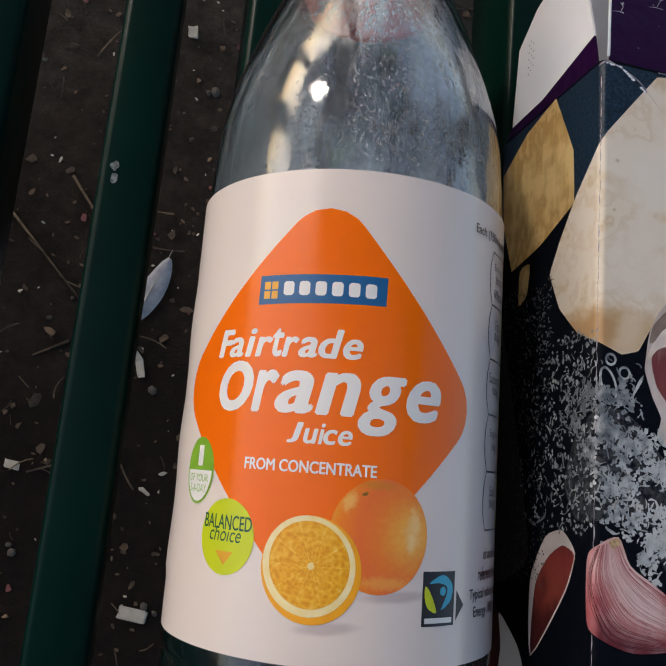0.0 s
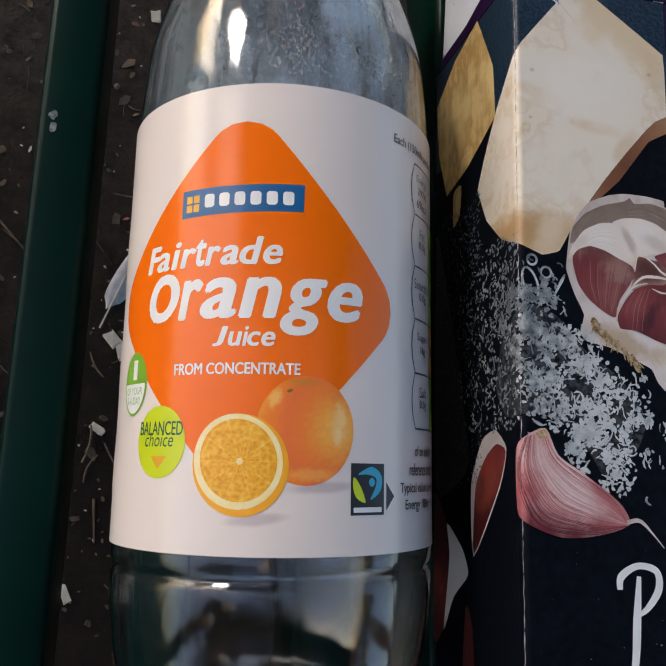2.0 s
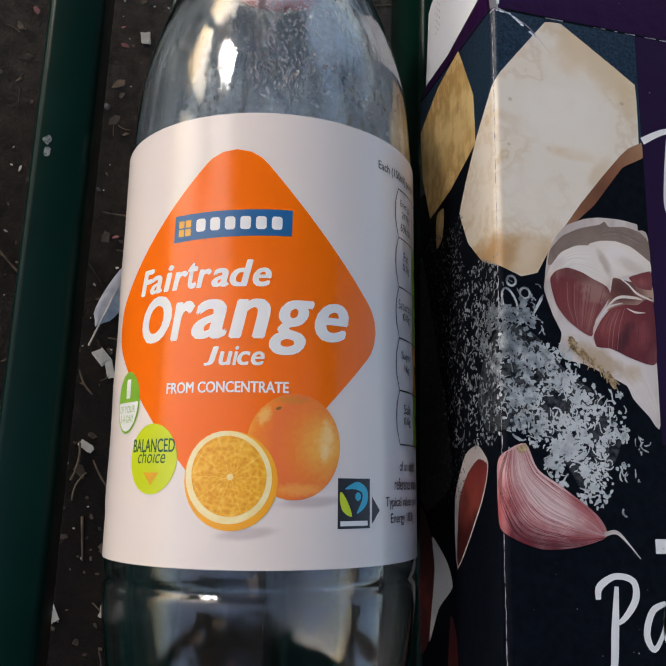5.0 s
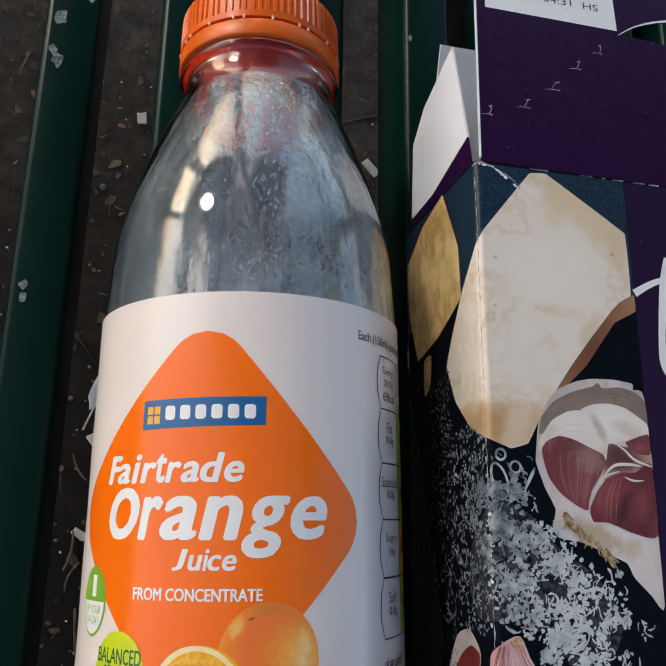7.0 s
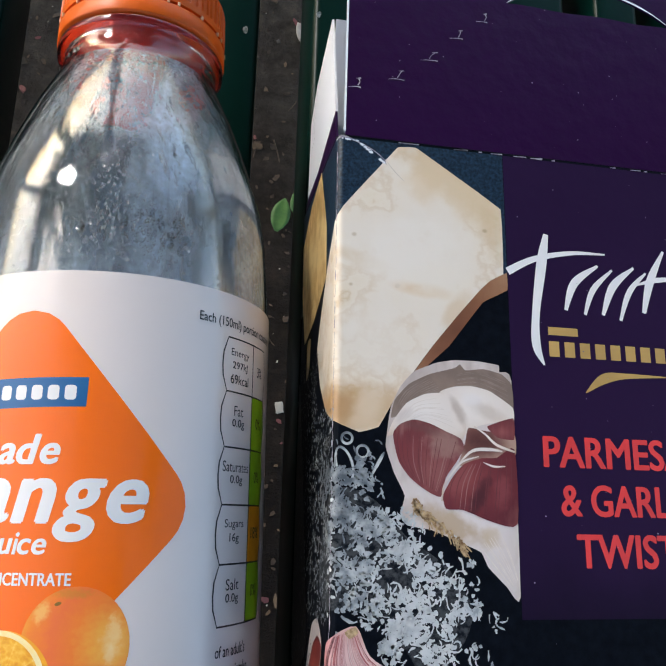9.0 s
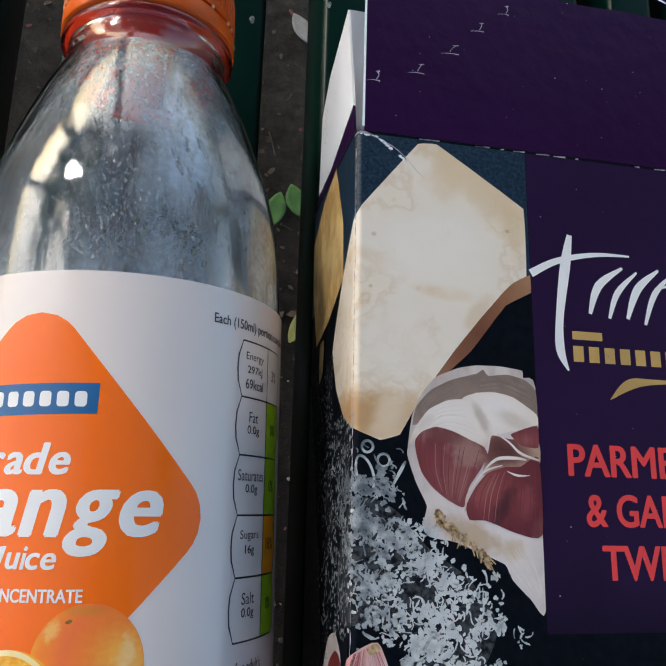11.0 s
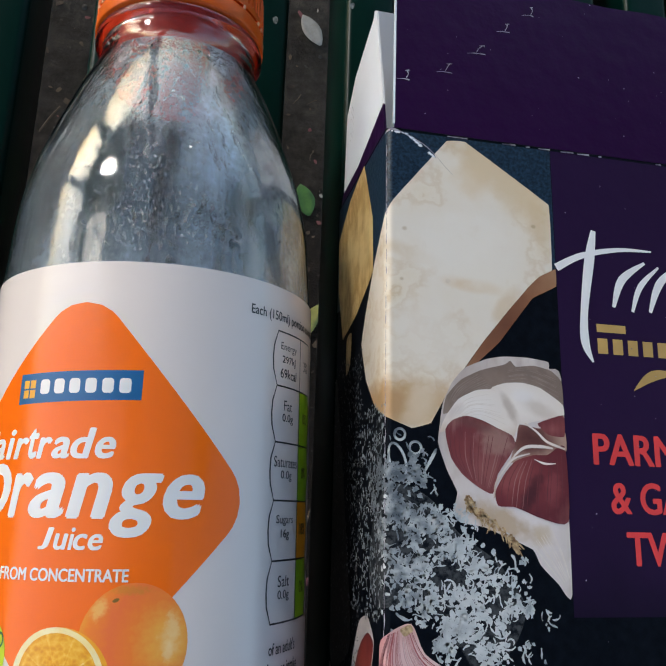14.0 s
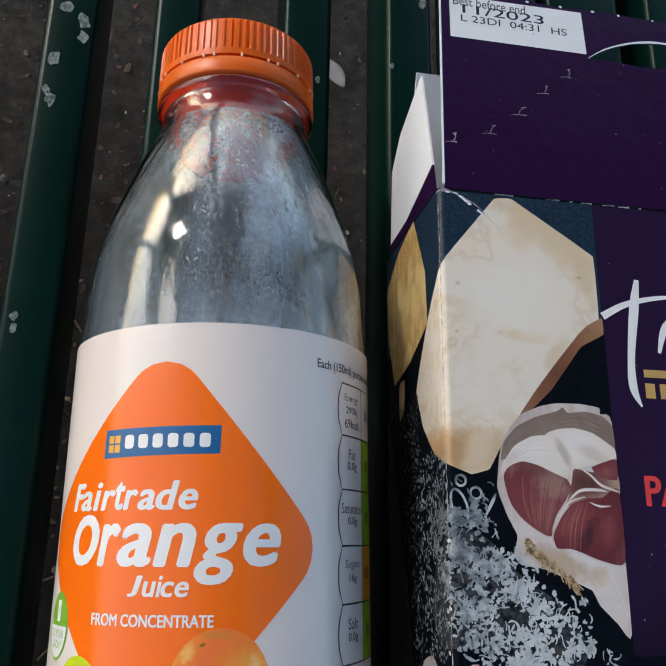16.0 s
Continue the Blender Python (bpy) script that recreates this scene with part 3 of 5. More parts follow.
# ---- bench ----
bench = empty("bench", pose(0.06, 0.1, GROUND_Z, 0, 0, 2.2), "dark green painted slatted bench with chipped paint", "bench")
SLATS = [(-0.1435, -0.127, 0.004), (-0.105, -0.0885, 0.002), (-0.067, -0.0512, 0.0), (-0.0266, -0.0112, 0.0), (0.0072, 0.0217, 0.0015), (0.0495, 0.0662, -0.0015),
         (0.0812, 0.0965, 0.0158), (0.1075, 0.1345, 0.0162), (0.138, 0.1652, 0.0162), (0.176, 0.192, 0.0165), (0.204, 0.22, 0.0165), (0.232, 0.248, 0.0165)]
for a, b, top in SLATS:
    bm = box_bm(a - 0.06, b - 0.06, -0.75, 0.75, top - 0.030 - GROUND_Z, top - GROUND_Z, 0.0022, 3)
    ob = part("slat", bm, GREEN, bench, smooth=True)
for y in (-0.6, 0.62):
    part("crossbar", box_bm(-0.21, 0.19, y - 0.02, y + 0.02, -0.072 - GROUND_Z, -0.0316 - GROUND_Z, 0.003), GREEN, bench)
    for x in (-0.19, 0.17):
        part("leg", box_bm(x - 0.018, x + 0.018, y - 0.018, y + 0.018, 0, -0.0721 - GROUND_Z, 0.003), GREEN, bench)
# patches where the paint has come off: place, top of the slat, size
CHIPS = [(-0.0226, 0.0765, 0.0, 0.0016), (-0.0224, 0.0735, 0.0, 0.0017), (-0.0222, 0.1614, 0.0, 0.0032), (-0.0216, 0.147, 0.0, 0.003), (-0.0232, 0.150, 0.0, 0.0018),
         (-0.0142, 0.1705, 0.0, 0.0026), (-0.0146, 0.1765, 0.0, 0.0032), (-0.0205, 0.181, 0.0, 0.0028), (0.0935, 0.189, 0.0158, 0.0021), (0.0618, 0.1672, -0.0015, 0.0014), (0.083, 0.1635, 0.0158, 0.0012)]
rng = random.Random(5)
for x, y, z, size in CHIPS:
    pts = [(x - 0.06 + size * rng.uniform(0.55, 1.1) * math.cos(a) * 0.75, y - 0.1 + size * rng.uniform(0.55, 1.1) * math.sin(a)) for a in [k * 0.7 for k in range(9)]]
    bm = fill(closed_curve(pts, 3))
    up(bm)
    for v in bm.verts:
        v.co.z = z + 0.00012 - GROUND_Z
    part("bare_patch", bm, CHIP, bench, "pale bare patch in the paint")

# ---- bottle ----
AXIS = pose(0.0409, 0, 0.0325, 0, 0, 3.31)
bottle = empty("juice_bottle", AXIS, "empty clear plastic juice bottle with orange cap lying on bench slats", "bottle")
OUT = smooth_curve([(-0.0615, 0.0), (-0.0618, 0.010), (-0.0640, 0.018), (-0.0648, 0.0225), (-0.0640, 0.0265), (-0.0600, 0.0300), (-0.053, 0.0324), (-0.045, 0.0336), (-0.0372, 0.0342), (-0.0350, 0.03355), (-0.0330, 0.0343), (-0.027, 0.0343), (-0.018, 0.03438),
                    (0.014, 0.0344), (0.046, 0.0344), (0.054, 0.03438), (0.062, 0.0340), (0.070, 0.0335), (0.078, 0.0328), (0.0862, 0.0311), (0.094, 0.0288), (0.101, 0.0264), (0.108, 0.0238), (0.1135, 0.0214), (0.1170, 0.0198), (0.119, 0.0191)], 4)
OUT += [(0.1225, 0.0189), (0.1236, 0.0190), (0.1239, 0.0203), (0.1243, 0.0206), (0.1256, 0.0206), (0.1260, 0.0203), (0.1263, 0.0187), (0.1405, 0.0187)]
IN = [(s, r - float(np.interp(s, (0.09, 0.12), (0.0003, 0.0012)))) for s, r in OUT if s < 0.1192 and r > 0.009] + [(0.1225, 0.0173), (0.1405, 0.0172)]
bottle_shell = part("bottle_shell", lathe(OUT + IN[::-1] + [(-0.0609, 0)], 128), PET, bottle, "clear plastic with condensation inside", smooth=True)


def ribs(s, a):
    return 0.00022 * (1 if math.sin(a * 72) > 0 else -1) if 0.1336 < s < 0.1418 else 0.0


part("cap", lathe([(0.1318, 0.0190), (0.1318, 0.0207), (0.1334, 0.0208), (0.1338, 0.0206), (0.1414, 0.0204), (0.1422, 0.0202), (0.1430, 0.0194), (0.1433, 0.018), (0.1433, 0.0), ], 432, ribs), CAP, bottle, "orange ribbed screw cap", smooth=False)
part("cap_liner", lathe([(0.1412, 0.0), (0.1412, 0.0168), (0.1408, 0.0170), (0.1406, 0.0)], 64), CAP, bottle, smooth=True)
# added sleeve, no real part: paints the cap's red reflection into the neck
part("neck_glow_sleeve", lathe([(0.1405, 0.0168), (0.1205, 0.0168), (0.1170, 0.0160), (0.1166, 0.0156), (0.1205, 0.0164), (0.1405, 0.0164)], 64), NECK_GLOW, bottle, "added red sleeve inside the neck, standing in for the cap's reflected glow", smooth=True)
part("tamper_band", lathe([(0.1311, 0.0190), (0.1311, 0.0206), (0.1307, 0.0208), (0.1272, 0.02085), (0.1267, 0.0207), (0.1266, 0.0190)], 128), CAP, bottle, smooth=True)
for k in range(24):
    a = 2 * math.pi * (k + 0.3 * math.sin(k * 2.1)) / 24
    bm = box_bm(-0.0003, 0.0003, 0.1309, 0.1320, 0.0203, 0.0210, 0.0001, 1)
    bmesh.ops.rotate(bm, verts=bm.verts[:], cent=(0, 0, 0), matrix=Matrix.Rotation(a, 3, "Y"))
    part("break_nib", bm, CAP_NIB, bottle)
RL = 0.03455


def dent(s, a):
    """The label stands a little off the bottle and buckles on one flank."""
    d = math.degrees(a)
    d = d - 360 if d > 180 else d
    return 0.0004 * math.exp(-((d + 98) / 9) ** 2) * (0.5 + 0.5 * math.sin(s * 260)) * (1 if -0.02 < s < 0.045 else 0)


label = part("label", lathe([(-0.0307 + 0.0889 * k / 40, RL) for k in range(41)], 180, dent), LABEL, bottle, "cream printed wrap label with an orange diamond", smooth=True)
LAYER = [0]


def on_label(name, bm, mat, layer, about=""):
    """Wraps a flat print, x along the girth and y along the bottle, round the label."""
    slice_x(bm, [k * 0.0009 for k in range(-60, 60) if min(v.co.x for v in bm.verts) < k * 0.0009 < max(v.co.x for v in bm.verts)])
    up(bm)
    for v in bm.verts:
        a, r = v.co.x / RL, RL + 0.000025 * layer + v.co.z
        v.co = Vector((r * math.sin(a), v.co.y, r * math.cos(a)))
    return part(name, bm, mat, label, about, smooth=True)


on_label("diamond_print", fill(round_corners([(-0.0130, 0.0547), (-0.0485, 0.0165), (-0.0131, -0.0215), (0.0206, 0.0146)], 0.0085)), ORANGE, 1, "orange rounded diamond")
on_label("fruit_print", fill(ellipse(-0.0002, -0.0086, 0.0091, 0.0098)), FRUIT, 2, "picture of a whole orange")
bm = fill(ellipse(-0.0034, -0.0016, 0.0006, 0.0003, 10, 20))
on_label("fruit_stalk_print", bm, material("stalk_print", (0.3, 0.16, 0.02), 0.4), 3)
on_label("slice_rim_print", fill(ellipse(-0.0121, -0.0149, 0.0088, 0.0091, turn=30)), RIM, 4, "picture of a halved orange")
on_label("slice_pith_print", fill(ellipse(-0.0125, -0.0143, 0.0081, 0.0085, turn=30)), PITH, 5)
on_label("slice_flesh_print", fill(ellipse(-0.0124, -0.0141, 0.0070, 0.0074, turn=30)), FLESH, 6)
on_label("slice_core_print", fill(ellipse(-0.0120, -0.0143, 0.0005, 0.0006, 12)), PITH, 7)
# brand patch as plain shapes
on_label("brand_patch", fill([(-0.0264, 0.0317), (-0.0017, 0.0322), (-0.0016, 0.0376), (-0.0263, 0.0373)]), BLUE, 2, "blue rectangle with pale marks")
for i in range(2):
    for j in range(2):
        on_label("brand_square", fill(rect(-0.0253 + i * 0.0016, -0.0240 + i * 0.0016, 0.0328 + j * 0.0018, 0.0343 + j * 0.0018)), YELLOW, 3)
for i in range(6):
    x = -0.0214 + i * 0.0031
    on_label("brand_block", fill(round_corners(rect(x + 0.0002, x + 0.0023, 0.0334, 0.0361), 0.0006, 3)), WHITE, 3)
def word(place, chars, low, mid, cap, foot, weight, shear, mat, layer):
    """A word set letter by letter: each with its left and right edge, on one base line, with its own height."""
    for ch, x0, x1 in chars:
        top = cap if ch in "bdfhklt" or ch.isupper() or ch in "i&1" else mid
        place("letter", text_bm(ch, x0, x1, foot if ch in "gpqy" else low, top, weight * (1.7 if ch in "OFJ" else 1.0), shear), mat, layer)


word(on_label, (("F", -0.0357, -0.0314), ("a", -0.0326, -0.0289), ("i", -0.0285, -0.0260), ("r", -0.0262, -0.0224), ("t", -0.0226, -0.0202), ("r", -0.0205, -0.0172), ("a", -0.0173, -0.0137), ("d", -0.0136, -0.0090), ("e", -0.0091, -0.0054)), 0.0218, 0.0256, 0.0272, 0.0205, 0.034, 0.22, WHITE, 3)
word(on_label, (("O", -0.0344, -0.0259), ("r", -0.0260, -0.0205), ("a", -0.0211, -0.0137), ("n", -0.0134, -0.0054), ("g", -0.0056, 0.0032), ("e", 0.0032, 0.0106)), 0.0116, 0.0194, 0.0211, 0.0085, 0.034, 0.22, WHITE, 3)
word(on_label, (("J", -0.0181, -0.0151), ("u", -0.0151, -0.0124), ("i", -0.0124, -0.0112), ("c", -0.0115, -0.0090), ("e", -0.0089, -0.0063)), 0.0064, 0.0091, 0.0101, 0.0055, 0.026, 0.2, WHITE, 3)
on_label("concentrate_line", text_bm("FROM CONCENTRATE", -0.0262, -0.0016, 0.00125, 0.0034, 0.03), WHITE, 3)
# portion badge
on_label("portion_badge", fill(ellipse(-0.0384, 0.0003, 0.0046, 0.0063)), LEAFGREEN, 4, "green and white oval badge")
on_label("portion_badge_white", fill([p for p in ellipse(-0.0384, 0.0003, 0.0041, 0.0058) if p[1] < 0.0004]), WHITE, 5)
on_label("portion_badge_number", text_bm("1", -0.0391, -0.0374, 0.0011, 0.0050, 0.02), WHITE, 5)
on_label("portion_badge_line", text_bm("OF YOUR", -0.0417, -0.0352, -0.0018, -0.0004, 0.0), LEAFGREEN, 6)
on_label("portion_badge_line", text_bm("5-A-DAY", -0.0412, -0.0356, -0.0038, -0.0023, 0.0), LEAFGREEN, 6)
on_label("choice_badge", fill(ellipse(-0.0291, -0.0110, 0.0063, 0.0067)), LIME, 4, "lime green round badge")
on_label("choice_badge_line", text_bm("BALANCED", -0.0347, -0.0234, -0.0098, -0.0072, 0.015), DARKGREEN, 5)
on_label("choice_badge_line", text_bm("choice", -0.0330, -0.0255, -0.0119, -0.0093, 0.0, 0.2), DARKGREEN, 5)
on_label("choice_badge_tip", fill([(-0.0312, -0.0136), (-0.0290, -0.0160), (-0.0270, -0.0136)]), YELLOW, 5)
# trade mark as plain shapes
on_label("trade_mark", fill(rect(0.0085, 0.0161, -0.0236, -0.0143)), BLACK, 2, "black rectangle with a blue and green swirl")
on_label("trade_mark_swirl", fill(closed_curve([(0.0100, -0.0163), (0.0130, -0.0149), (0.0154, -0.0165), (0.0152, -0.0192), (0.0128, -0.0209), (0.0139, -0.0187), (0.0141, -0.0170), (0.0122, -0.0163)], 4)), CYAN, 3)
on_label("trade_mark_swirl", fill(closed_curve([(0.0091, -0.0168), (0.0105, -0.0184), (0.0117, -0.0213), (0.0098, -0.0206), (0.0090, -0.0188)], 4)), LIME, 3)
on_label("trade_mark_dot", fill(ellipse(0.0131, -0.0177, 0.0007, 0.0008, 14)), CYAN, 4)
on_label("trade_mark_bar", fill(rect(0.0091, 0.0155, -0.0231, -0.0222)), WHITE, 3)
on_label("arrow_head", fill([(0.0167, -0.0229), (0.0189, -0.0203), (0.0167, -0.0177)]), BLACK, 2)
# nutrition panel
ROWS_N = [("Energy", "297kJ", "69kcal", "3%", None), ("Fat", "0.0g", "", "0%", NUTGREEN), ("Saturates", "0.0g", "", "0%", NUTGREEN), ("Sugars", "16g", "", "18%", NUTAMBER), ("Salt", "0.0g", "", "0%", NUTGREEN)]
for i, (a, b, c, d, tint) in enumerate(ROWS_N):
    top, low = 0.0490 - 0.01125 * i, 0.0490 - 0.01125 * (i + 1)
    x0, x1, xm = 0.0250, 0.0432, 0.0357
    m = (top + low) / 2
    loop = [(x0 + 0.0014, top), (xm, top), (x1 - 0.0008, top), (x1 + 0.0002, m), (x1 - 0.0008, low), (xm, low), (x0 + 0.0014, low), (x0 + 0.0002, m - 0.0025), (x0, m), (x0 + 0.0002, m + 0.0025)]
    if tint:
        on_label("traffic_colour", fill([(xm, low), (x1 - 0.0008, low), (x1 + 0.0002, m), (x1 - 0.0008, top), (xm, top)]), tint, 1)
    on_label("cell_outline", ring_line(loop, 0.00035), BLACK, 2)
    on_label("cell_divider", fill(rect(xm - 0.00015, xm + 0.00015, low, top)), BLACK, 2)
    lines = [t for t in (a, b, c) if t]
    for k, t in enumerate(lines):
        w = min(0.00105 * len(t), 0.0088)
        h = 0.0021 if len(lines) == 2 else 0.0020
        y = m + (0.0008 if len(lines) == 2 else 0.0015) - k * 0.0027
        cx = 0.0306
        on_label("nutrition_line", text_bm(t, cx - w / 2, cx + w / 2, y, y + h, 0.012 if k else 0.0), BLACK, 2)
    w = 0.0014 * len(d)
    on_label("nutrition_line", text_bm(d, 0.0393 - w / 2, 0.0393 + w / 2, m - 0.001, m + 0.0013, 0.012), BLACK, 2)
on_label("portion_line", text_bm("Each (150ml) portion contains", 0.0187, 0.0460, 0.0505, 0.0531, 0.015), BLACK, 2)
on_label("small_print", text_bm("of an adult's", 0.0262, 0.0360, -0.0127, -0.0105, 0.015), BLACK, 2)
on_label("small_print", text_bm("reference intake", 0.0240, 0.0372, -0.0165, -0.0140, 0.015), BLACK, 2)
on_label("small_print", text_bm("Typical values per 100ml", 0.0208, 0.0420, -0.0203, -0.0178, 0.015), BLACK, 2)
on_label("small_print", text_bm("Energy 180kJ", 0.0225, 0.0340, -0.0235, -0.0210, 0.015), BLACK, 2)
# a film of condensation on the inner face, with pale bluish reflections painted into it
FOG_SHEEN = bpy.data.materials.new("condensation_and_painted_sheen")
FOG_SHEEN.use_nodes = True
nt = FOG_SHEEN.node_tree
co = nt.nodes.new("ShaderNodeTexCoord")
mp = nt.nodes.new("ShaderNodeMapping")
mp.inputs["Scale"].default_value = (1.0, 0.22, 1.0)
n1 = nt.nodes.new("ShaderNodeTexNoise")
n1.inputs["Scale"].default_value = 120
n1.inputs["Detail"].default_value = 9
n1.inputs["Roughness"].default_value = 0.62
n1.inputs["Distortion"].default_value = 0.6
n2 = nt.nodes.new("ShaderNodeTexNoise")
n2.inputs["Scale"].default_value = 700
n2.inputs["Detail"].default_value = 3
rp = nt.nodes.new("ShaderNodeValToRGB")
rp.color_ramp.elements[0].position, rp.color_ramp.elements[0].color = 0.40, (0.12, 0.12, 0.12, 1)
rp.color_ramp.elements[1].position, rp.color_ramp.elements[1].color = 0.68, (0.95, 0.95, 0.95, 1)
rq = nt.nodes.new("ShaderNodeValToRGB")
rq.color_ramp.elements[0].position, rq.color_ramp.elements[0].color = 0.4, (0.7, 0.7, 0.7, 1)
rq.color_ramp.elements[1].position, rq.color_ramp.elements[1].color = 0.62, (1, 1, 1, 1)
ml = nt.nodes.new("ShaderNodeMath")
ml.operation = "MULTIPLY"
tp = nt.nodes.new("ShaderNodeBsdfTransparent")
mx = nt.nodes.new("ShaderNodeMixShader")
pr = nt.nodes["Principled BSDF"]
pr.inputs["Base Color"].default_value = (0.74, 0.88, 1.0, 1)
pr.inputs["Roughness"].default_value = 0.28
nt.links.new(co.outputs["Object"], mp.inputs["Vector"])
nt.links.new(mp.outputs[0], n1.inputs["Vector"])
nt.links.new(co.outputs["Object"], n2.inputs["Vector"])
nt.links.new(n1.outputs["Fac"], rp.inputs["Fac"])
nt.links.new(n2.outputs["Fac"], rq.inputs["Fac"])
nt.links.new(rp.outputs["Color"], ml.inputs[0])
nt.links.new(rq.outputs["Color"], ml.inputs[1])
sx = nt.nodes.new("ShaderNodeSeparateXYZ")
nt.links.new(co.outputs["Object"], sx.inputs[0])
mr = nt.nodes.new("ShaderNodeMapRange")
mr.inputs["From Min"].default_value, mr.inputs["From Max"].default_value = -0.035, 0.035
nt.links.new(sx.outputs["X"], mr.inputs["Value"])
# denser bands across the width stand in for reflected sky highlights
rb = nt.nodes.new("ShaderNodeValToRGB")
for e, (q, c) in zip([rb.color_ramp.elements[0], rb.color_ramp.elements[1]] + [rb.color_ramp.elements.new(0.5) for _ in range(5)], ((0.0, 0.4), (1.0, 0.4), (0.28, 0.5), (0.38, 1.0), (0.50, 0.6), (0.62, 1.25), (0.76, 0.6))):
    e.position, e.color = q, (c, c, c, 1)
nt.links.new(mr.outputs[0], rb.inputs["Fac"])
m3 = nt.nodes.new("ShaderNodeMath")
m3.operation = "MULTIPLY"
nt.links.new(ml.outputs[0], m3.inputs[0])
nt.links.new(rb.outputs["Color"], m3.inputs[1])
nt.links.new(m3.outputs[0], mx.inputs[0])
nt.links.new(tp.outputs[0], mx.inputs[1])
nt.links.new(pr.outputs[0], mx.inputs[2])
nt.links.new(mx.outputs[0], nt.nodes["Material Output"].inputs["Surface"])
part("film_and_sheen", lathe([(s, r - 0.00025) for s, r in IN if 0.050 < s < 0.118], 96), FOG_SHEEN, bottle, "patchy condensation film with painted sheen bands inside the shoulder", smooth=True)
# drops of condensation on the inner face of the shoulder
rng = random.Random(11)
prof = [(s, r) for s, r in IN if 0.058 < s < 0.119]
ball = bmesh.new()
bmesh.ops.create_icosphere(ball, subdivisions=1, radius=1)
ball.verts.ensure_lookup_table()
BALL_V, BALL_F = [v.co.copy() for v in ball.verts], [tuple(v.index for v in f.verts) for f in ball.faces]
ball.free()
verts, faces = [], []


def drop(s, a, size, wide, long, turn=0.0):
    """A flat drop on the inner face at the height s and the angle a."""
    s = min(max(s, 0.0602), 0.1168)
    r = float(np.interp(s, [p[0] for p in prof], [p[1] for p in prof])) - 0.00002
    m = Matrix.Rotation(radians(a), 4, "Y") @ Matrix.Translation((0, s, r)) @ Matrix.Rotation(turn, 4, "Z") @ Matrix.Diagonal((size * wide, size * long, size * 0.5, 1))
    n = len(verts)
    verts.extend(tuple(m @ v) for v in BALL_V)
    faces.extend(tuple(n + i for i in f) for f in BALL_F)


for k in range(1500):  # fine beads down the middle of the shoulder
    drop(rng.uniform(0.061, 0.117), rng.gauss(-8, 13), rng.uniform(0.00009, 0.00028), rng.uniform(0.7, 1.1), rng.uniform(0.8, 2.0))
for k in range(420):  # a scatter all over
    drop(rng.uniform(0.061, 0.112), rng.gauss(0, 40), rng.uniform(0.00008, 0.00026), rng.uniform(0.7, 1.2), rng.uniform(0.9, 1.6))
for k in range(380):  # a band of larger, run-together drops above the label
    drop(rng.gauss(0.0685, 0.0028), rng.gauss(9, 14), rng.uniform(0.00016, 0.00050), rng.uniform(0.5, 0.8), rng.uniform(0.9, 2.4), rng.uniform(-0.7, 0.7))
for k in range(260):  # a ring of drops below the neck
    drop(rng.gauss(0.1135, 0.0016), rng.gauss(0, 30), rng.uniform(0.00016, 0.00045), rng.uniform(0.7, 1.4), rng.uniform(0.6, 1.1))
for k in range(26):  # short runs on the far flank
    s0, a0 = rng.uniform(0.066, 0.100), rng.uniform(16, 36)
    for j in range(7):
        drop(s0 + j * 0.0006, a0 + rng.uniform(-0.8, 0.8) - j * 0.3, rng.uniform(0.00022, 0.0004), 0.8, 1.4, 0.3)
me = bpy.data.meshes.new("condensation")
me.from_pydata(verts, [], faces)
bm = bmesh.new()
bm.from_mesh(me)
bpy.data.meshes.remove(me)
part("condensation", bm, WATER, bottle, "fine water drops inside the shoulder", smooth=True, kind="stuff")

# ---- carton ----
BASE_Z, H, W, LEN, RC = 0.0167, 0.0465, 0.130, 0.172, 0.0016
carton = empty("carton", pose(0.0808, 0.0972, BASE_Z, 0, 0, 2.6), "open dark purple snack carton lying face up on bench slats", "carton")


def tube(inset, y0, y1):
    """The carton's sleeve as a rounded section drawn along its length."""
    loop = round_corners([(inset, inset), (W - inset, inset), (W - inset, H - inset), (inset, H - inset)], max(RC - inset, 0.0005), 5)
    return [[(x, y, z) for x, z in loop] for y in (y0, y1)]


def sleeve(outer, inner):
    bm = bmesh.new()
    a, b = [[bm.verts.new(p) for p in ring] for ring in outer]
    c, d = [[bm.verts.new(p) for p in ring] for ring in inner]
    n = len(a)
    for i in range(n):
        j = (i + 1) % n
        bm.faces.new((a[i], a[j], b[j], b[i]))
        bm.faces.new((c[j], c[i], d[i], d[j]))
        bm.faces.new((b[i], b[j], d[j], d[i]))
    bm.faces.new(a)
    bm.faces.new(c)
    bmesh.ops.recalc_face_normals(bm, faces=bm.faces[:])
    return bm


body = part("body", sleeve(tube(0, -LEN, 0.0), tube(0.0005, -LEN + 0.0005, 0.0)), NAVY, carton, "dark slate printed carton sleeve")


def sheet(points, thick=0.0005):
    """A board with corners in space, thickened along its normal."""
    bm = bmesh.new()
    f = bm.faces.new([bm.verts.new(p) for p in points])
    bm.normal_update()
    nrm = f.normal.copy()
    top = bmesh.ops.extrude_face_region(bm, geom=[f])
    for v in top["geom"]:
        if isinstance(v, bmesh.types.BMVert):
            v.co += nrm * thick
    bmesh.ops.recalc_face_normals(bm, faces=bm.faces[:])
    return bm


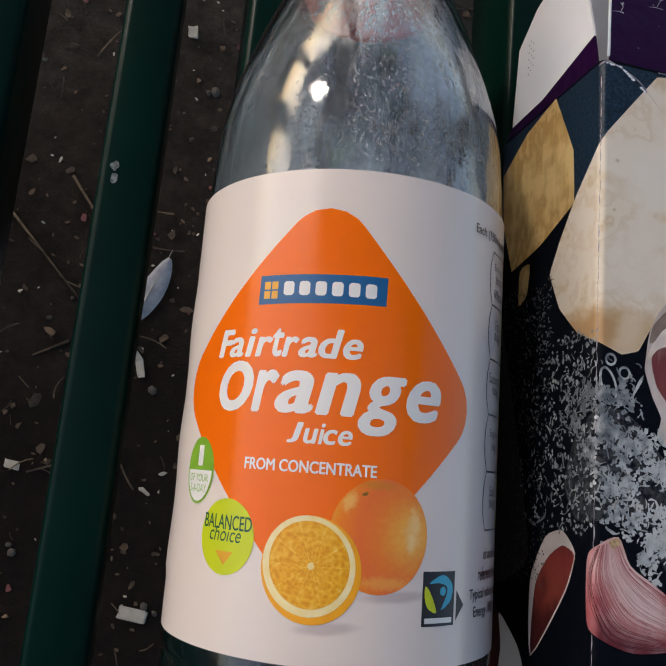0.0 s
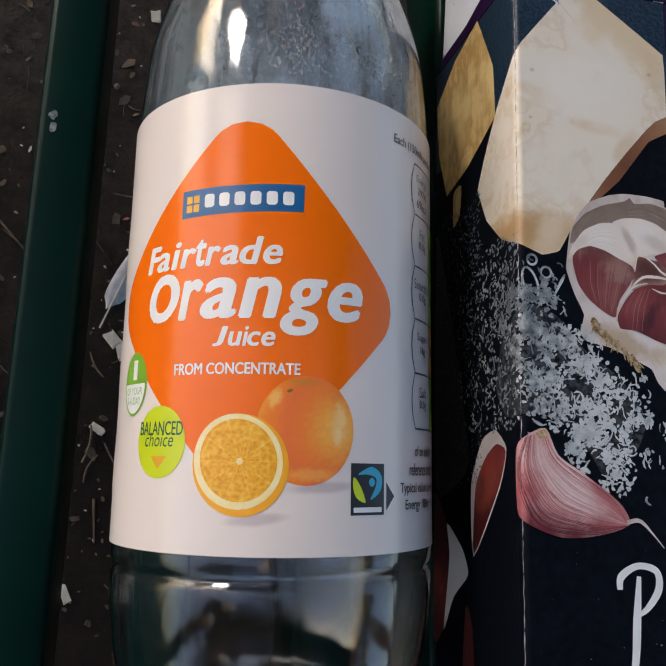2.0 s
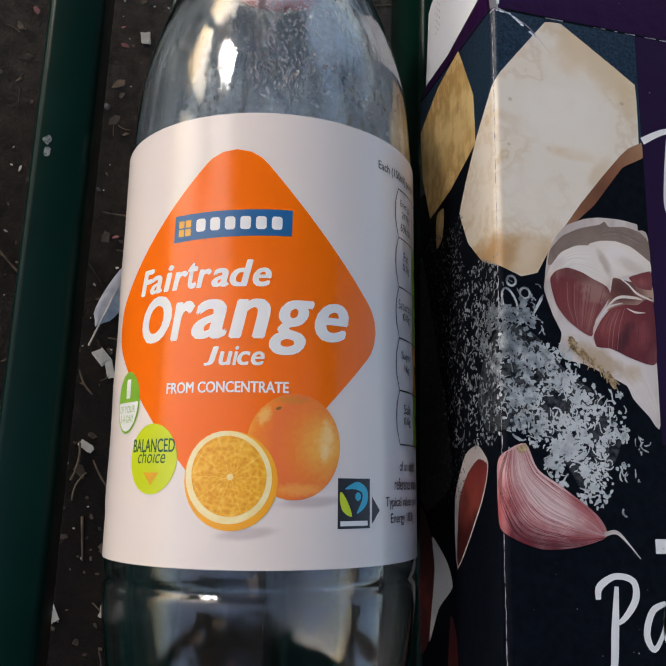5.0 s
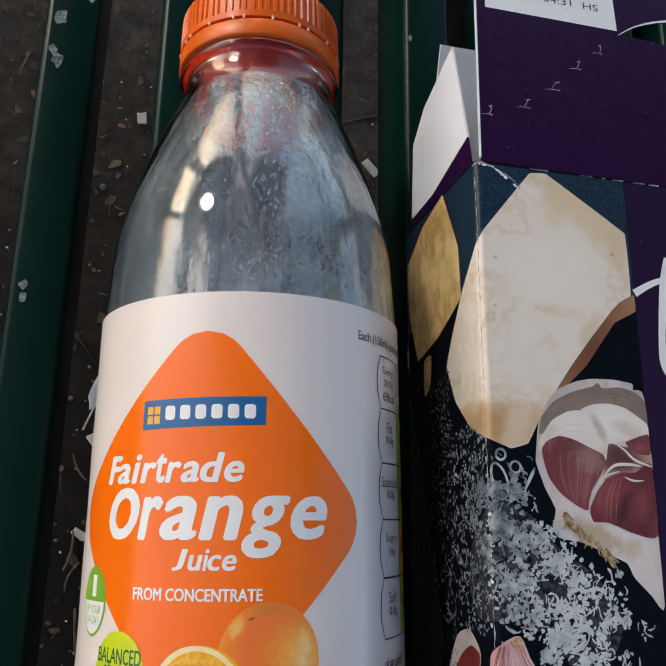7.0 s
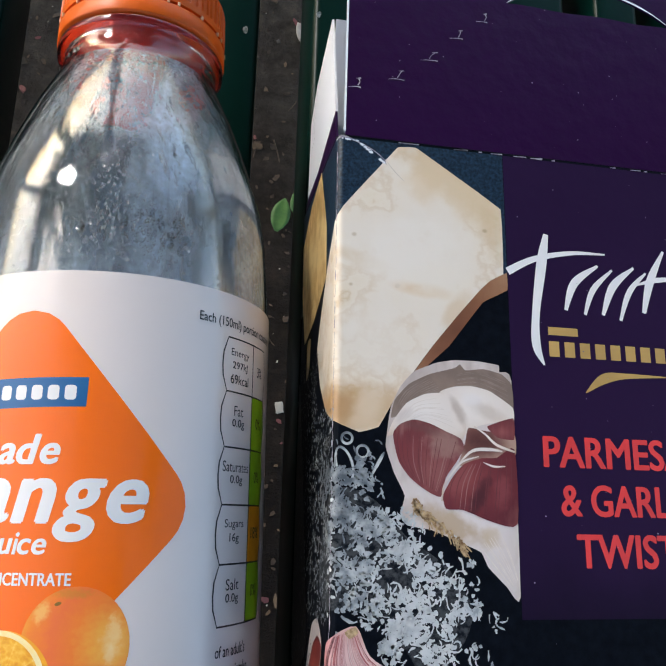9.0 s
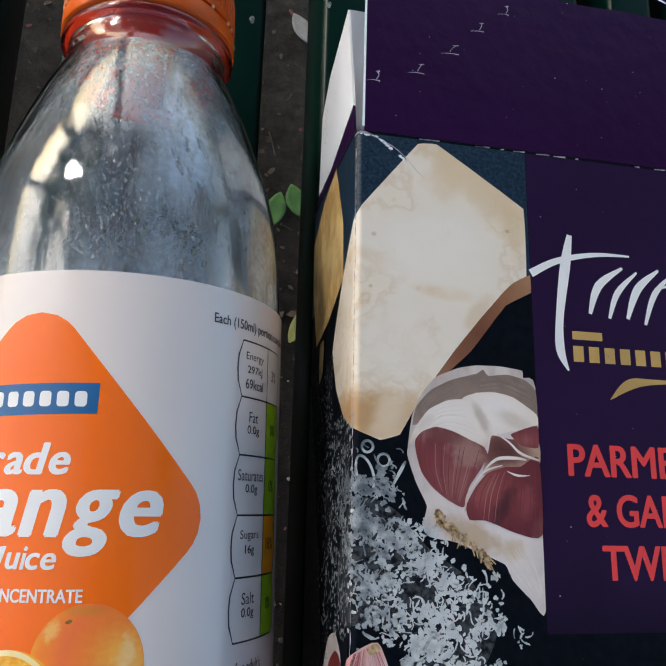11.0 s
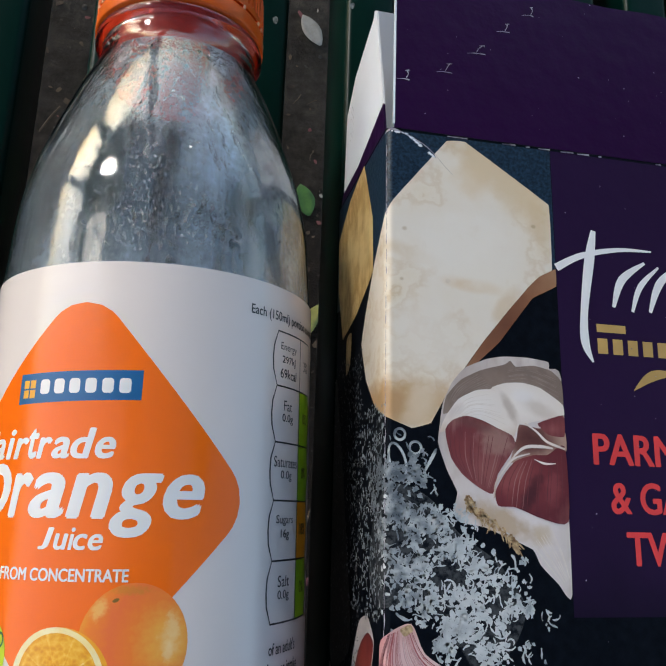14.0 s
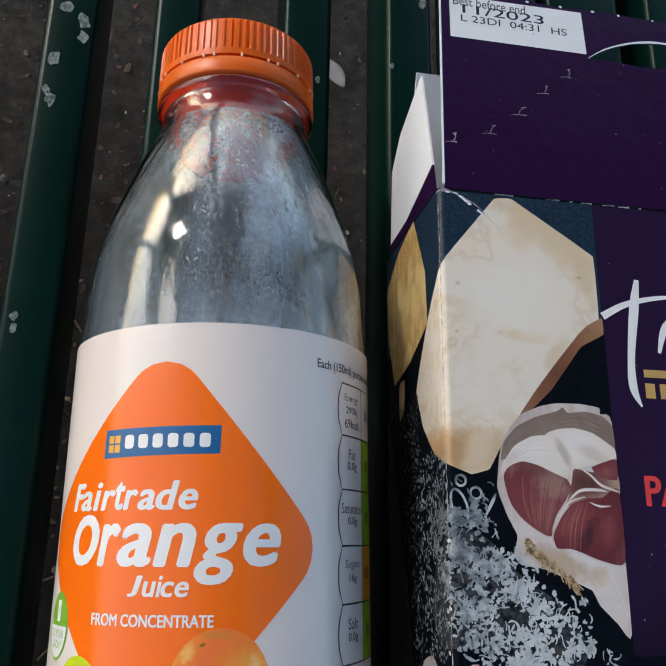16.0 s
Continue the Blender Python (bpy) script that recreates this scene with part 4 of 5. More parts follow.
def thick_fill(loops, z, thick):
    bm = fill(*loops)
    up(bm)
    top = bmesh.ops.extrude_face_region(bm, geom=bm.faces[:])
    for v in bm.verts:
        v.co.z = z
    for v in top["geom"]:
        if isinstance(v, bmesh.types.BMVert):
            v.co.z = z + thick
    bmesh.ops.recalc_face_normals(bm, faces=bm.faces[:])
    return bm


hole = [(0.0415 + 0.0445 * k / 14, 0.0408 + 0.0002 * math.sin(k)) for k in range(15)] + [(0.086 - 0.0445 * k / 14, 0.0408 + 0.0078 * math.sin(math.pi * k / 14) ** 0.8) for k in range(1, 14)]
flap_edge = [(0.0018, 0.0001), (W - 0.002, 0.0001), (W - 0.003, 0.0557)] + [(W - 0.006 - 0.118 * k / 12, 0.0557 + 0.00025 * math.sin(k * 1.9)) for k in range(13)] + [(0.0024, 0.0556), (0.0021, 0.048), (0.0026, 0.0425), (0.0020, 0.041)]
top_flap = part("top_flap", thick_fill([flap_edge, hole], H - 0.0005, 0.0005), PURPLE, carton, "purple top flap with a torn thumb hole and perforations")
part("flap_cut_edge", thick_fill([[(x, y) for x, y in [(0.0014, 0.001), (0.0018, 0.001), (0.0024, 0.0556), (0.0020, 0.0556)]]], H - 0.0004, 0.0005), CARTON, carton)
part("hole_edge", (lambda bm: ([setattr(v.co, "z", H + 0.00006) for v in bm.verts], bm)[1])(stroke([(0.086 - 0.0445 * k / 10, 0.0410 + 0.0078 * math.sin(math.pi * k / 10) ** 0.8) for k in range(11)], [0.0001, 0.0003, 0.0006, 0.0006, 0.0007, 0.0006, 0.0007, 0.0006, 0.0005, 0.0003, 0.0001], 3)), CARTON, carton)
# dust flap of the near side: plain white board with a stamped line, purple at its root
part("dust_flap", sheet([(0.0002, 0.0075, H - 0.0035), (0.0002, 0.0030, H - 0.026), (0.0002, 0.0026, 0.0045), (0.0002, 0.0250, 0.0068), (0.0002, 0.0318, 0.0160), (0.0002, 0.0372, H - 0.0105)]), CARTON, carton, "white dust flap with a faint stamped line")
part("dust_flap_root", sheet([(0.0001, 0.0, H - 0.002), (0.0001, 0.0, 0.0020), (0.0001, 0.0028, 0.0045), (0.0001, 0.0032, H - 0.026), (0.0001, 0.0077, H - 0.0035)]), PURPLE, carton)
part("back_flap", sheet([(0.0040, 0.0, 0.0008), (W - 0.004, 0.0, 0.0008), (W - 0.006, 0.0510, 0.0185), (0.0045, 0.0510, 0.0185)]), CARTON, carton, "white inner back flap bent upwards")
part("dust_flap", sheet([(W - 0.0006, 0.0005, 0.003), (W - 0.0006, 0.0005, H - 0.003), (W - 0.0006, 0.034, H - 0.011), (W - 0.0006, 0.025, 0.007)]), CARTON, carton, "white dust flap")


def on_carton(name, bm, mat, layer, about="", parent=None, smooth=False):
    """Lays a flat print on the front panel; what lies past x = 0 folds round the edge on to the side."""
    lo, hi = min(v.co.x for v in bm.verts), max(v.co.x for v in bm.verts)
    slice_x(bm, [x for x in (-RC, -RC * 0.66, -RC * 0.33, 0, RC * 0.33, RC * 0.66, RC) if lo < x < hi])
    up(bm)
    for v in bm.verts:
        u, y, o = v.co.x, v.co.y, 0.000025 * layer + v.co.z
        if u >= RC:
            v.co = Vector((u, y, H + o))
        elif u <= -RC:
            v.co = Vector((-o, y, H + u))
        else:
            a = (1 - u / RC) * math.pi / 4
            v.co = Vector((RC - (RC + o) * math.sin(a), y, H - RC + (RC + o) * math.cos(a)))
    return part(name, bm, mat, parent or body, about, smooth=smooth)


on_carton("slate_print", fill(rect(-0.046, 0.0385, -0.030, -0.0006)), NAVY_LIGHT, 1)
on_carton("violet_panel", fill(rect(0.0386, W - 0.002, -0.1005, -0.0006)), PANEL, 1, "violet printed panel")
on_carton("cheese_print", fill(closed_curve([(-0.0009, -0.0200), (0.0038, -0.0140), (0.0137, -0.0016), (0.0180, -0.0012), (0.0376, -0.0140), (0.0376, -0.0298), (0.0325, -0.0336), (0.0270, -0.0393), (0.0209, -0.0468), (0.0135, -0.0570), (0.0095, -0.0640), (0.0055, -0.0652), (-0.0072, -0.0604), (-0.0148, -0.0535), (-0.0195, -0.0444), (-0.0155, -0.0375), (-0.0090, -0.0285)], 3, 0.05)), CHEESE, 2, "picture of a pale hard cheese wedge")
on_carton("cheese_crack_print", stroke([(0.0109, -0.0049), (0.0126, -0.0072), (0.0150, -0.0096)], [0.0001, 0.00016, 0.0001]), CHEESE_TAN, 4)
on_carton("rind_print", fill(closed_curve([(0.0384, -0.0290), (0.0384, -0.0330), (0.0326, -0.0362), (0.0247, -0.0464), (0.0200, -0.0508), (0.0160, -0.0556), (0.0140, -0.0566), (0.0209, -0.0468), (0.0270, -0.0393), (0.0321, -0.0334), (0.0345, -0.0311)], 3, 0.08)), RIND, 4)
# garlic bulb cut by the panel's edge
on_carton("garlic_skin_print", fill(closed_curve([(0.0109, -0.0675), (0.0116, -0.0621), (0.0121, -0.0596), (0.0140, -0.0556), (0.0169, -0.0523), (0.0217, -0.0502), (0.0256, -0.0494), (0.0309, -0.0493), (0.0356, -0.0499), (0.0358, -0.0514), (0.0384, -0.0532), (0.0384, -0.0963), (0.0356, -0.0944), (0.0319, -0.0908), (0.0304, -0.0879), (0.0251, -0.0857), (0.0202, -0.0838), (0.0153, -0.0830), (0.0141, -0.0804), (0.0148, -0.0773), (0.0128, -0.0733), (0.0115, -0.0698)], 4, 0.2)), GARLIC_SKIN, 4.5, "picture of a cut garlic bulb")
on_carton("garlic_inner_print", fill(closed_curve([(0.0120, -0.0620), (0.0128, -0.0584), (0.0159, -0.0549), (0.0204, -0.0526), (0.0256, -0.0511), (0.0270, -0.0502), (0.0282, -0.0514), (0.0322, -0.0509), (0.0362, -0.0518), (0.0384, -0.0540), (0.0384, -0.0598), (0.0334, -0.0566), (0.0295, -0.0556), (0.0262, -0.0558), (0.0229, -0.0574), (0.0191, -0.0580), (0.0159, -0.0594), (0.0134, -0.0616)], 4, 0.25)), GARLIC_GREY, 5)
on_carton("garlic_white_print", fill(closed_curve([(0.0223, -0.0565), (0.0256, -0.0550), (0.0295, -0.0547), (0.0335, -0.0556), (0.0384, -0.0588), (0.0384, -0.0620), (0.0346, -0.0621), (0.0306, -0.0630), (0.0283, -0.0652), (0.0255, -0.0625)], 4, 0.25)), GARLIC_WHITE, 6)
on_carton("garlic_white_print", fill(closed_curve([(0.0112, -0.0657), (0.0125, -0.0626), (0.0153, -0.0589), (0.0191, -0.0569), (0.0223, -0.0565), (0.0249, -0.0579), (0.0280, -0.0627), (0.0270, -0.0662), (0.0235, -0.0648), (0.0203, -0.0634), (0.0172, -0.0626), (0.0147, -0.0633), (0.0125, -0.0654)], 4, 0.25)), GARLIC_WHITE, 6.5)
on_carton("garlic_hollow_print", fill(closed_curve([(0.0285, -0.0634), (0.0326, -0.0640), (0.0384, -0.0640), (0.0384, -0.0690), (0.0305, -0.0700), (0.0262, -0.0712), (0.0277, -0.0663)], 4, 0.25)), printed("garlic_hollow_print", [(0.0, (0.07, 0.018, 0.014)), (0.5, (0.16, 0.06, 0.045)), (1.0, (0.42, 0.27, 0.2))], (0.35, 0.65), 0.6, noise_scale=500, noise_mix=0.5), 7)
on_carton("garlic_clove_print", fill(closed_curve([(0.0125, -0.0650), (0.0140, -0.0632), (0.0169, -0.0622), (0.0203, -0.0629), (0.0235, -0.0643), (0.0267, -0.0657), (0.0274, -0.0675), (0.0260, -0.0700), (0.0234, -0.0736), (0.0222, -0.0774), (0.0190, -0.0761), (0.0159, -0.0738), (0.0137, -0.0709), (0.0127, -0.0674)], 4, 0.35)), GARLIC_RED, 7.4)
on_carton("garlic_clove_print", fill(closed_curve([(0.0325, -0.0630), (0.0384, -0.0610), (0.0384, -0.0655), (0.0348, -0.0652)], 4, 0.2)), GARLIC_RED, 7.6)
DEEP_RED = blots(printed("garlic_deep_red_print", [(0.0, (0.24, 0.05, 0.046)), (0.45, (0.16, 0.025, 0.027)), (0.8, (0.11, 0.014, 0.017)), (1.0, (0.18, 0.05, 0.045))], (0.3, 0.6), 0.9, streak=0.5, streak_scale=(500, 120, 60), noise_scale=240, noise_mix=0.4), [(0.0305, -0.0770, 0.0018, 0.0055, -28, (0.05, 0.009, 0.01), 0.85), (0.0262, -0.0740, 0.0020, 0.0045, -35, (0.28, 0.075, 0.068), 0.6), (0.0355, -0.0760, 0.0024, 0.0040, -10, (0.26, 0.06, 0.06), 0.6)], 500)
on_carton("garlic_clove_print", fill(closed_curve([(0.0233, -0.0797), (0.0227, -0.0771), (0.0247, -0.0736), (0.0273, -0.0708), (0.0311, -0.0695), (0.0344, -0.0693), (0.0384, -0.0675), (0.0384, -0.0824), (0.0328, -0.0820), (0.0290, -0.0806), (0.0265, -0.0798)], 4, 0.3)), DEEP_RED, 8)
for pts, ws in (([(0.0297, -0.0631), (0.0322, -0.0647), (0.0345, -0.0667), (0.0384, -0.0680)], [0.0006, 0.0008, 0.0011, 0.0008]), ([(0.0260, -0.0709), (0.0292, -0.0681), (0.0331, -0.0677), (0.0357, -0.0680)], [0.0003, 0.0012, 0.0013, 0.0006]),
                ([(0.0225, -0.0782), (0.0229, -0.0754), (0.0245, -0.0730), (0.0269, -0.0704), (0.0305, -0.0692)], [0.0006, 0.0008, 0.0007, 0.0008, 0.0004]), ([(0.0314, -0.0703), (0.0337, -0.0711), (0.0362, -0.0710)], [0.0002, 0.0009, 0.0003])):
    LAYER[0] = (LAYER[0] + 1) % 8
    on_carton("garlic_strand_print", stroke(pts, [0.5 * w for w in ws]), GARLIC_WHITE, 9 + 0.1 * LAYER[0])


def veins(name, edge_a, edge_b, count, seed, mats, layer, width):
    """Thin streaks from one end of a clove to the other, spread between its two edges."""
    rng = random.Random(seed)
    for k in range(count):
        t = (k + rng.uniform(0.1, 0.9)) / count
        pts = [tuple(a[q] + (b[q] - a[q]) * t for q in (0, 1)) for a, b in zip(edge_a, edge_b)]
        on_carton(name, stroke(pts, [0.0001] + [width * rng.uniform(0.5, 1.2)] * (len(pts) - 2) + [0.0001], 4), rng.choice(mats), layer + 0.05 * (k % 6))


VEIN_DARK = material("clove_vein_dark_print", (0.155, 0.035, 0.036), 0.4)
VEIN_PALE = material("clove_vein_pale_print", (0.34, 0.16, 0.14), 0.4)
veins("garlic_vein_print", [(0.0129, -0.0652), (0.0136, -0.0703), (0.0164, -0.0738)], [(0.0265, -0.0662), (0.0247, -0.0712), (0.0221, -0.0768)], 13, 71, (VEIN_DARK, VEIN_PALE), 8, 0.00022)
SKIN_LINE = material("garlic_skin_line_print", (0.66, 0.57, 0.49), 0.4, other=(0.74, 0.66, 0.59), scale=500)
MEMBRANE_LINE = material("garlic_membrane_line_print", (0.33, 0.25, 0.2), 0.4, other=(0.2, 0.145, 0.115), scale=500)
veins("garlic_vein_print", [(0.0270, -0.0712), (0.0245, -0.0745), (0.0235, -0.0792)], [(0.0378, -0.0690), (0.0378, -0.0750), (0.0372, -0.0815)], 12, 72, (VEIN_DARK, VEIN_DARK, VEIN_PALE), 8.4, 0.00018)
veins("garlic_vein_print", [(0.0128, -0.0605), (0.0150, -0.0565), (0.0200, -0.0532)], [(0.0165, -0.0592), (0.0195, -0.0572), (0.0228, -0.0560)], 9, 73, (MEMBRANE_LINE,), 5.6, 0.0002)
veins("garlic_vein_print", [(0.0262, -0.0520), (0.0310, -0.0512), (0.0370, -0.0530)], [(0.0262, -0.0552), (0.0310, -0.0548), (0.0376, -0.0575)], 6, 74, (MEMBRANE_LINE,), 5.6, 0.0002)
veins("garlic_vein_print", [(0.0130, -0.0640), (0.0165, -0.0590), (0.0215, -0.0572)], [(0.0150, -0.0634), (0.0200, -0.0618), (0.0262, -0.0640)], 8, 75, (SKIN_LINE,), 6.9, 0.00014)
veins("garlic_vein_print", [(0.0300, -0.0870), (0.0330, -0.0905), (0.0365, -0.0945)], [(0.0350, -0.0835), (0.0370, -0.0880), (0.0382, -0.0930)], 8, 76, (SKIN_LINE,), 4.9, 0.00016)
rng = random.Random(4)
for k in range(95):
    t = rng.random()
    x, y = 0.0163 + t * 0.0110, -0.0790 - t * 0.0088 + rng.uniform(-0.0006, 0.0014)
    q = rng.uniform(0, 6.28)
    on_carton("garlic_root_print", stroke([(x, y), (x + 0.0005 * math.cos(q), y + 0.0004 * math.sin(q)), (x + rng.uniform(-0.0003, 0.0013), y - rng.uniform(0.0004, 0.0018))], [0.0004, 0.00035, 0.0002], 2), ROOT, 9.5 + 0.1 * (k % 8))
# loose clove and its tail
on_carton("clove_print", fill(closed_curve([(-0.0020, -0.1064), (0.0004, -0.1033), (0.0052, -0.1014), (0.0079, -0.1066), (0.0136, -0.1102), (0.0214, -0.1157), (0.0234, -0.1200), (0.0162, -0.1222), (0.0084, -0.1226), (0.0017, -0.1204), (-0.0017, -0.1174)], 4, 0.4)), CLOVE_RED, 10, "picture of a red garlic clove")
on_carton("clove_tail_print", stroke([(0.0228, -0.1196), (0.0258, -0.1192), (0.0285, -0.1215), (0.0312, -0.1245)], [0.0009, 0.0008, 0.0004, 0.0002]), GARLIC_SKIN, 11)
CLOVE_INK = [material("clove_vein_print", c, 0.4, other=tuple(0.75 * v for v in c), scale=500) for c in ((0.10, 0.008, 0.012), (0.25, 0.03, 0.035), (0.44, 0.12, 0.12), (0.60, 0.33, 0.32), (0.74, 0.56, 0.53))]
LOW = [(0.0006, -0.1034), (-0.0016, -0.1110), (0.0030, -0.1203), (0.0140, -0.1221), (0.0231, -0.1203)]
HIGH = [(0.0050, -0.1017), (0.0080, -0.1070), (0.0136, -0.1106), (0.0200, -0.1150), (0.0231, -0.1198)]
rng = random.Random(77)
for k in range(75):
    t = (k + rng.uniform(0.0, 1.0)) / 75
    first, last = rng.choice(((0, 5), (0, 4), (1, 5), (0, 3), (2, 5), (1, 4)))
    pts = [tuple(a[q] + (b[q] - a[q]) * (t + rng.uniform(-0.012, 0.012)) for q in (0, 1)) for a, b in zip(LOW, HIGH)][first:last]
    tone = float(np.interp(t, (0.0, 0.2, 0.42, 0.62, 0.85, 1.0), (0.0, 0.9, 2.2, 3.5, 2.6, 1.4))) + rng.uniform(-0.6, 0.6)
    on_carton("clove_vein_print", stroke(pts, [0.00006] + [rng.uniform(0.00005, 0.00016)] * (len(pts) - 2) + [0.00006], 5), CLOVE_INK[int(min(max(tone, 0), 4.4) + 0.5) if tone < 4 else 4], 10.3 + 0.1 * (k % 9))
on_carton("clove_tip_print", fill(closed_curve([(0.0030, -0.1024), (0.0050, -0.1015), (0.0056, -0.1026), (0.0040, -0.1036)], 3, 0.3)), ROOT, 11.4)
# pictures on the side
on_carton("cloth_print", fill(closed_curve([(-0.0458, -0.0480), (-0.0400, -0.0600), (-0.0354, -0.0725), (-0.0299, -0.0897), (-0.0250, -0.1080), (-0.0330, -0.1140), (-0.0458, -0.1140)], 3, 0.3)), material("brown_cloth_print", (0.05, 0.036, 0.027), 0.5, other=(0.012, 0.009, 0.008), scale=600, mix=0.3), 2, "picture of dark brown woven cloth")
on_carton("side_cheese_print", fill(closed_curve([(-0.0189, 0.0), (-0.0106, -0.017), (-0.0098, -0.0300), (-0.0245, -0.0360), (-0.0385, -0.0390), (-0.0440, -0.0250), (-0.0455, -0.0102), (-0.0327, -0.0030)], 3, 0.03)), CHEESE_SIDE, 3, "picture of a golden cheese piece")
on_carton("side_cheese_print", fill(closed_curve([(-0.034, -0.0400), (-0.029, -0.0395), (-0.030, -0.0470), (-0.034, -0.0490)], 3, 0.3)), CHEESE_SIDE, 3)
on_carton("side_clove_print", fill(closed_curve([(-0.0113, -0.1015), (-0.0063, -0.1055), (-0.0095, -0.1136), (-0.0227, -0.1290), (-0.0238, -0.1131), (-0.0179, -0.1035)], 4, 0.3)), GARLIC_SKIN, 4)
on_carton("side_clove_print", fill(closed_curve([(-0.0110, -0.1045), (-0.0066, -0.1060), (-0.0100, -0.1136), (-0.0225, -0.1285), (-0.0215, -0.1140), (-0.0165, -0.1075)], 4, 0.3)), CLOVE_DARK, 5)
on_carton("side_clove_print", fill(closed_curve([(-0.0460, -0.1161), (-0.0378, -0.1235), (-0.0325, -0.1304), (-0.0380, -0.1444), (-0.0460, -0.1516)], 4, 0.3)), CLOVE_DARK, 4)
on_carton("side_skin_print", fill(closed_curve([(-0.0378, -0.1229), (-0.0287, -0.128), (-0.0256, -0.1333), (-0.0338, -0.1393), (-0.0400, -0.1480), (-0.0364, -0.1308)], 4, 0.3)), GARLIC_WHITE, 5)
on_carton("side_clove_print", fill(closed_curve([(-0.0270, -0.1400), (-0.0235, -0.1440), (-0.0225, -0.1600), (-0.0290, -0.1580)], 4, 0.3)), CLOVE_DARK, 5)


# grated cheese: many small curled shreds
def shreds(count, seed, where, size, mat, name):
    rng = random.Random(seed)
    bm = bmesh.new()
    for k in range(count):
        x, y = where(rng)
        a, n = rng.uniform(0, 6.28), 5
        if rng.random() < 0.4:
            w, ln, bend = size * rng.uniform(0.05, 0.1), size * rng.uniform(0.5, 1.3), rng.uniform(-2.2, 2.2)
        else:
            w, ln, bend = size * rng.uniform(0.12, 0.24), size * rng.uniform(0.25, 0.6), rng.uniform(-1.5, 1.5)
        rows, lay = [], 5 + (k % 12) * 0.35
        for i in range(n + 1):
            t = i / n
            rows.append(((x, y), w * (0.65 + 0.35 * math.sin(math.pi * t)) * rng.uniform(0.5, 1.45), a))
            x, y, a = x + math.cos(a) * ln / n, y + math.sin(a) * ln / n, a + bend / n + rng.uniform(-0.45, 0.45)
        vs = []
        for (px, py), ww, aa in rows:
            for sgn in (1, -1):
                u, v, o = px - math.sin(aa) * ww * sgn, py + math.cos(aa) * ww * sgn, 0.000025 * lay
                if u >= RC:
                    p = (u, v, H + o)
                elif u <= -RC:
                    p = (-o, v, H + u)
                else:
                    b = (1 - u / RC) * math.pi / 4
                    p = (RC - (RC + o) * math.sin(b), v, H - RC + (RC + o) * math.cos(b))
                vs.append(bm.verts.new(p))
        for i in range(n):
            bm.faces.new((vs[2 * i], vs[2 * i + 1], vs[2 * i + 3], vs[2 * i + 2]))
    return part(name, bm, mat, body, "picture of scattered grated cheese", kind="stuff")


def heap(rng):
    while True:
        x, y = rng.uniform(-0.014, 0.034), rng.uniform(-0.119, -0.0665)
        mid = float(np.interp(-y, (0.064, 0.075, 0.09, 0.1, 0.112), (0.001, 0.001, 0.009, 0.0175, 0.0185)))
        wide = float(np.interp(-y, (0.064, 0.075, 0.09, 0.1, 0.112), (0.005, 0.010, 0.011, 0.012, 0.007)))
        thick = float(np.interp(-y, (0.064, 0.072, 0.08, 0.105, 0.119), (0.12, 0.4, 1.0, 0.9, 0.1)))
        d = abs(x - mid) / wide
        lump = 0.38 + 1.5 * noise.noise(Vector((x * 210, y * 210, 3.0)))
        if rng.random() < thick * math.exp(-d * d * 1.2) * max(lump, 0.03) and not (x > 0.0105 and y > -0.0785 - max(0, x - 0.0155) * 0.7):
            return x, y


def side_heap(rng):
    while True:
        x, y = rng.uniform(-0.030, -0.0005), rng.uniform(-0.1015, -0.048)
        if rng.random() < (1 - abs(x + 0.010) / 0.024) and not (x > -0.018 and y > -0.060):
            return x, y


def side_dim(rng):
    return rng.uniform(-0.046, -0.018), rng.uniform(-0.115, -0.045)


POWDER = material("grated_powder_print", (0.06, 0.063, 0.066), 0.4, other=(0.0042, 0.0058, 0.0095), scale=800, mix=0.18, spec=0.1)
on_carton("powder_print", fill(closed_curve([(0.0020, -0.0760), (0.0090, -0.0785), (0.0150, -0.0850), (0.0230, -0.0905), (0.0285, -0.0985), (0.0255, -0.1060), (0.0190, -0.1110), (0.0150, -0.1060), (0.0090, -0.1000), (0.0020, -0.0985), (-0.0060, -0.0990), (-0.0110, -0.0920), (-0.0070, -0.0820)], 4, 0.4)), POWDER, 1.6, "picture of finely grated cheese")
shreds(1500, 21, heap, 0.0020, SHRED, "shred_print")
shreds(300, 27, heap, 0.0028, SHRED, "shred_print")
shreds(620, 22, side_heap, 0.0017, SHRED, "shred_print")
shreds(900, 23, side_dim, 0.0011, SHRED_DIM, "dim_shred_print")
for cx, cy, rx, ry in ((0.0025, -0.0715, 0.0016, 0.0034), (0.0062, -0.0690, 0.0012, 0.0012), (0.0030, -0.0665, 0.0011, 0.0011)):
    on_carton("curl_print", ring_line(ellipse(cx, cy, rx, ry, 20, 20), 0.0005), SHRED, 5)
on_carton("curl_print", stroke([(0.0078, -0.0740), (0.0098, -0.0705), (0.0106, -0.0690)], [0.0004, 0.0007, 0.0003]), SHRED, 5)
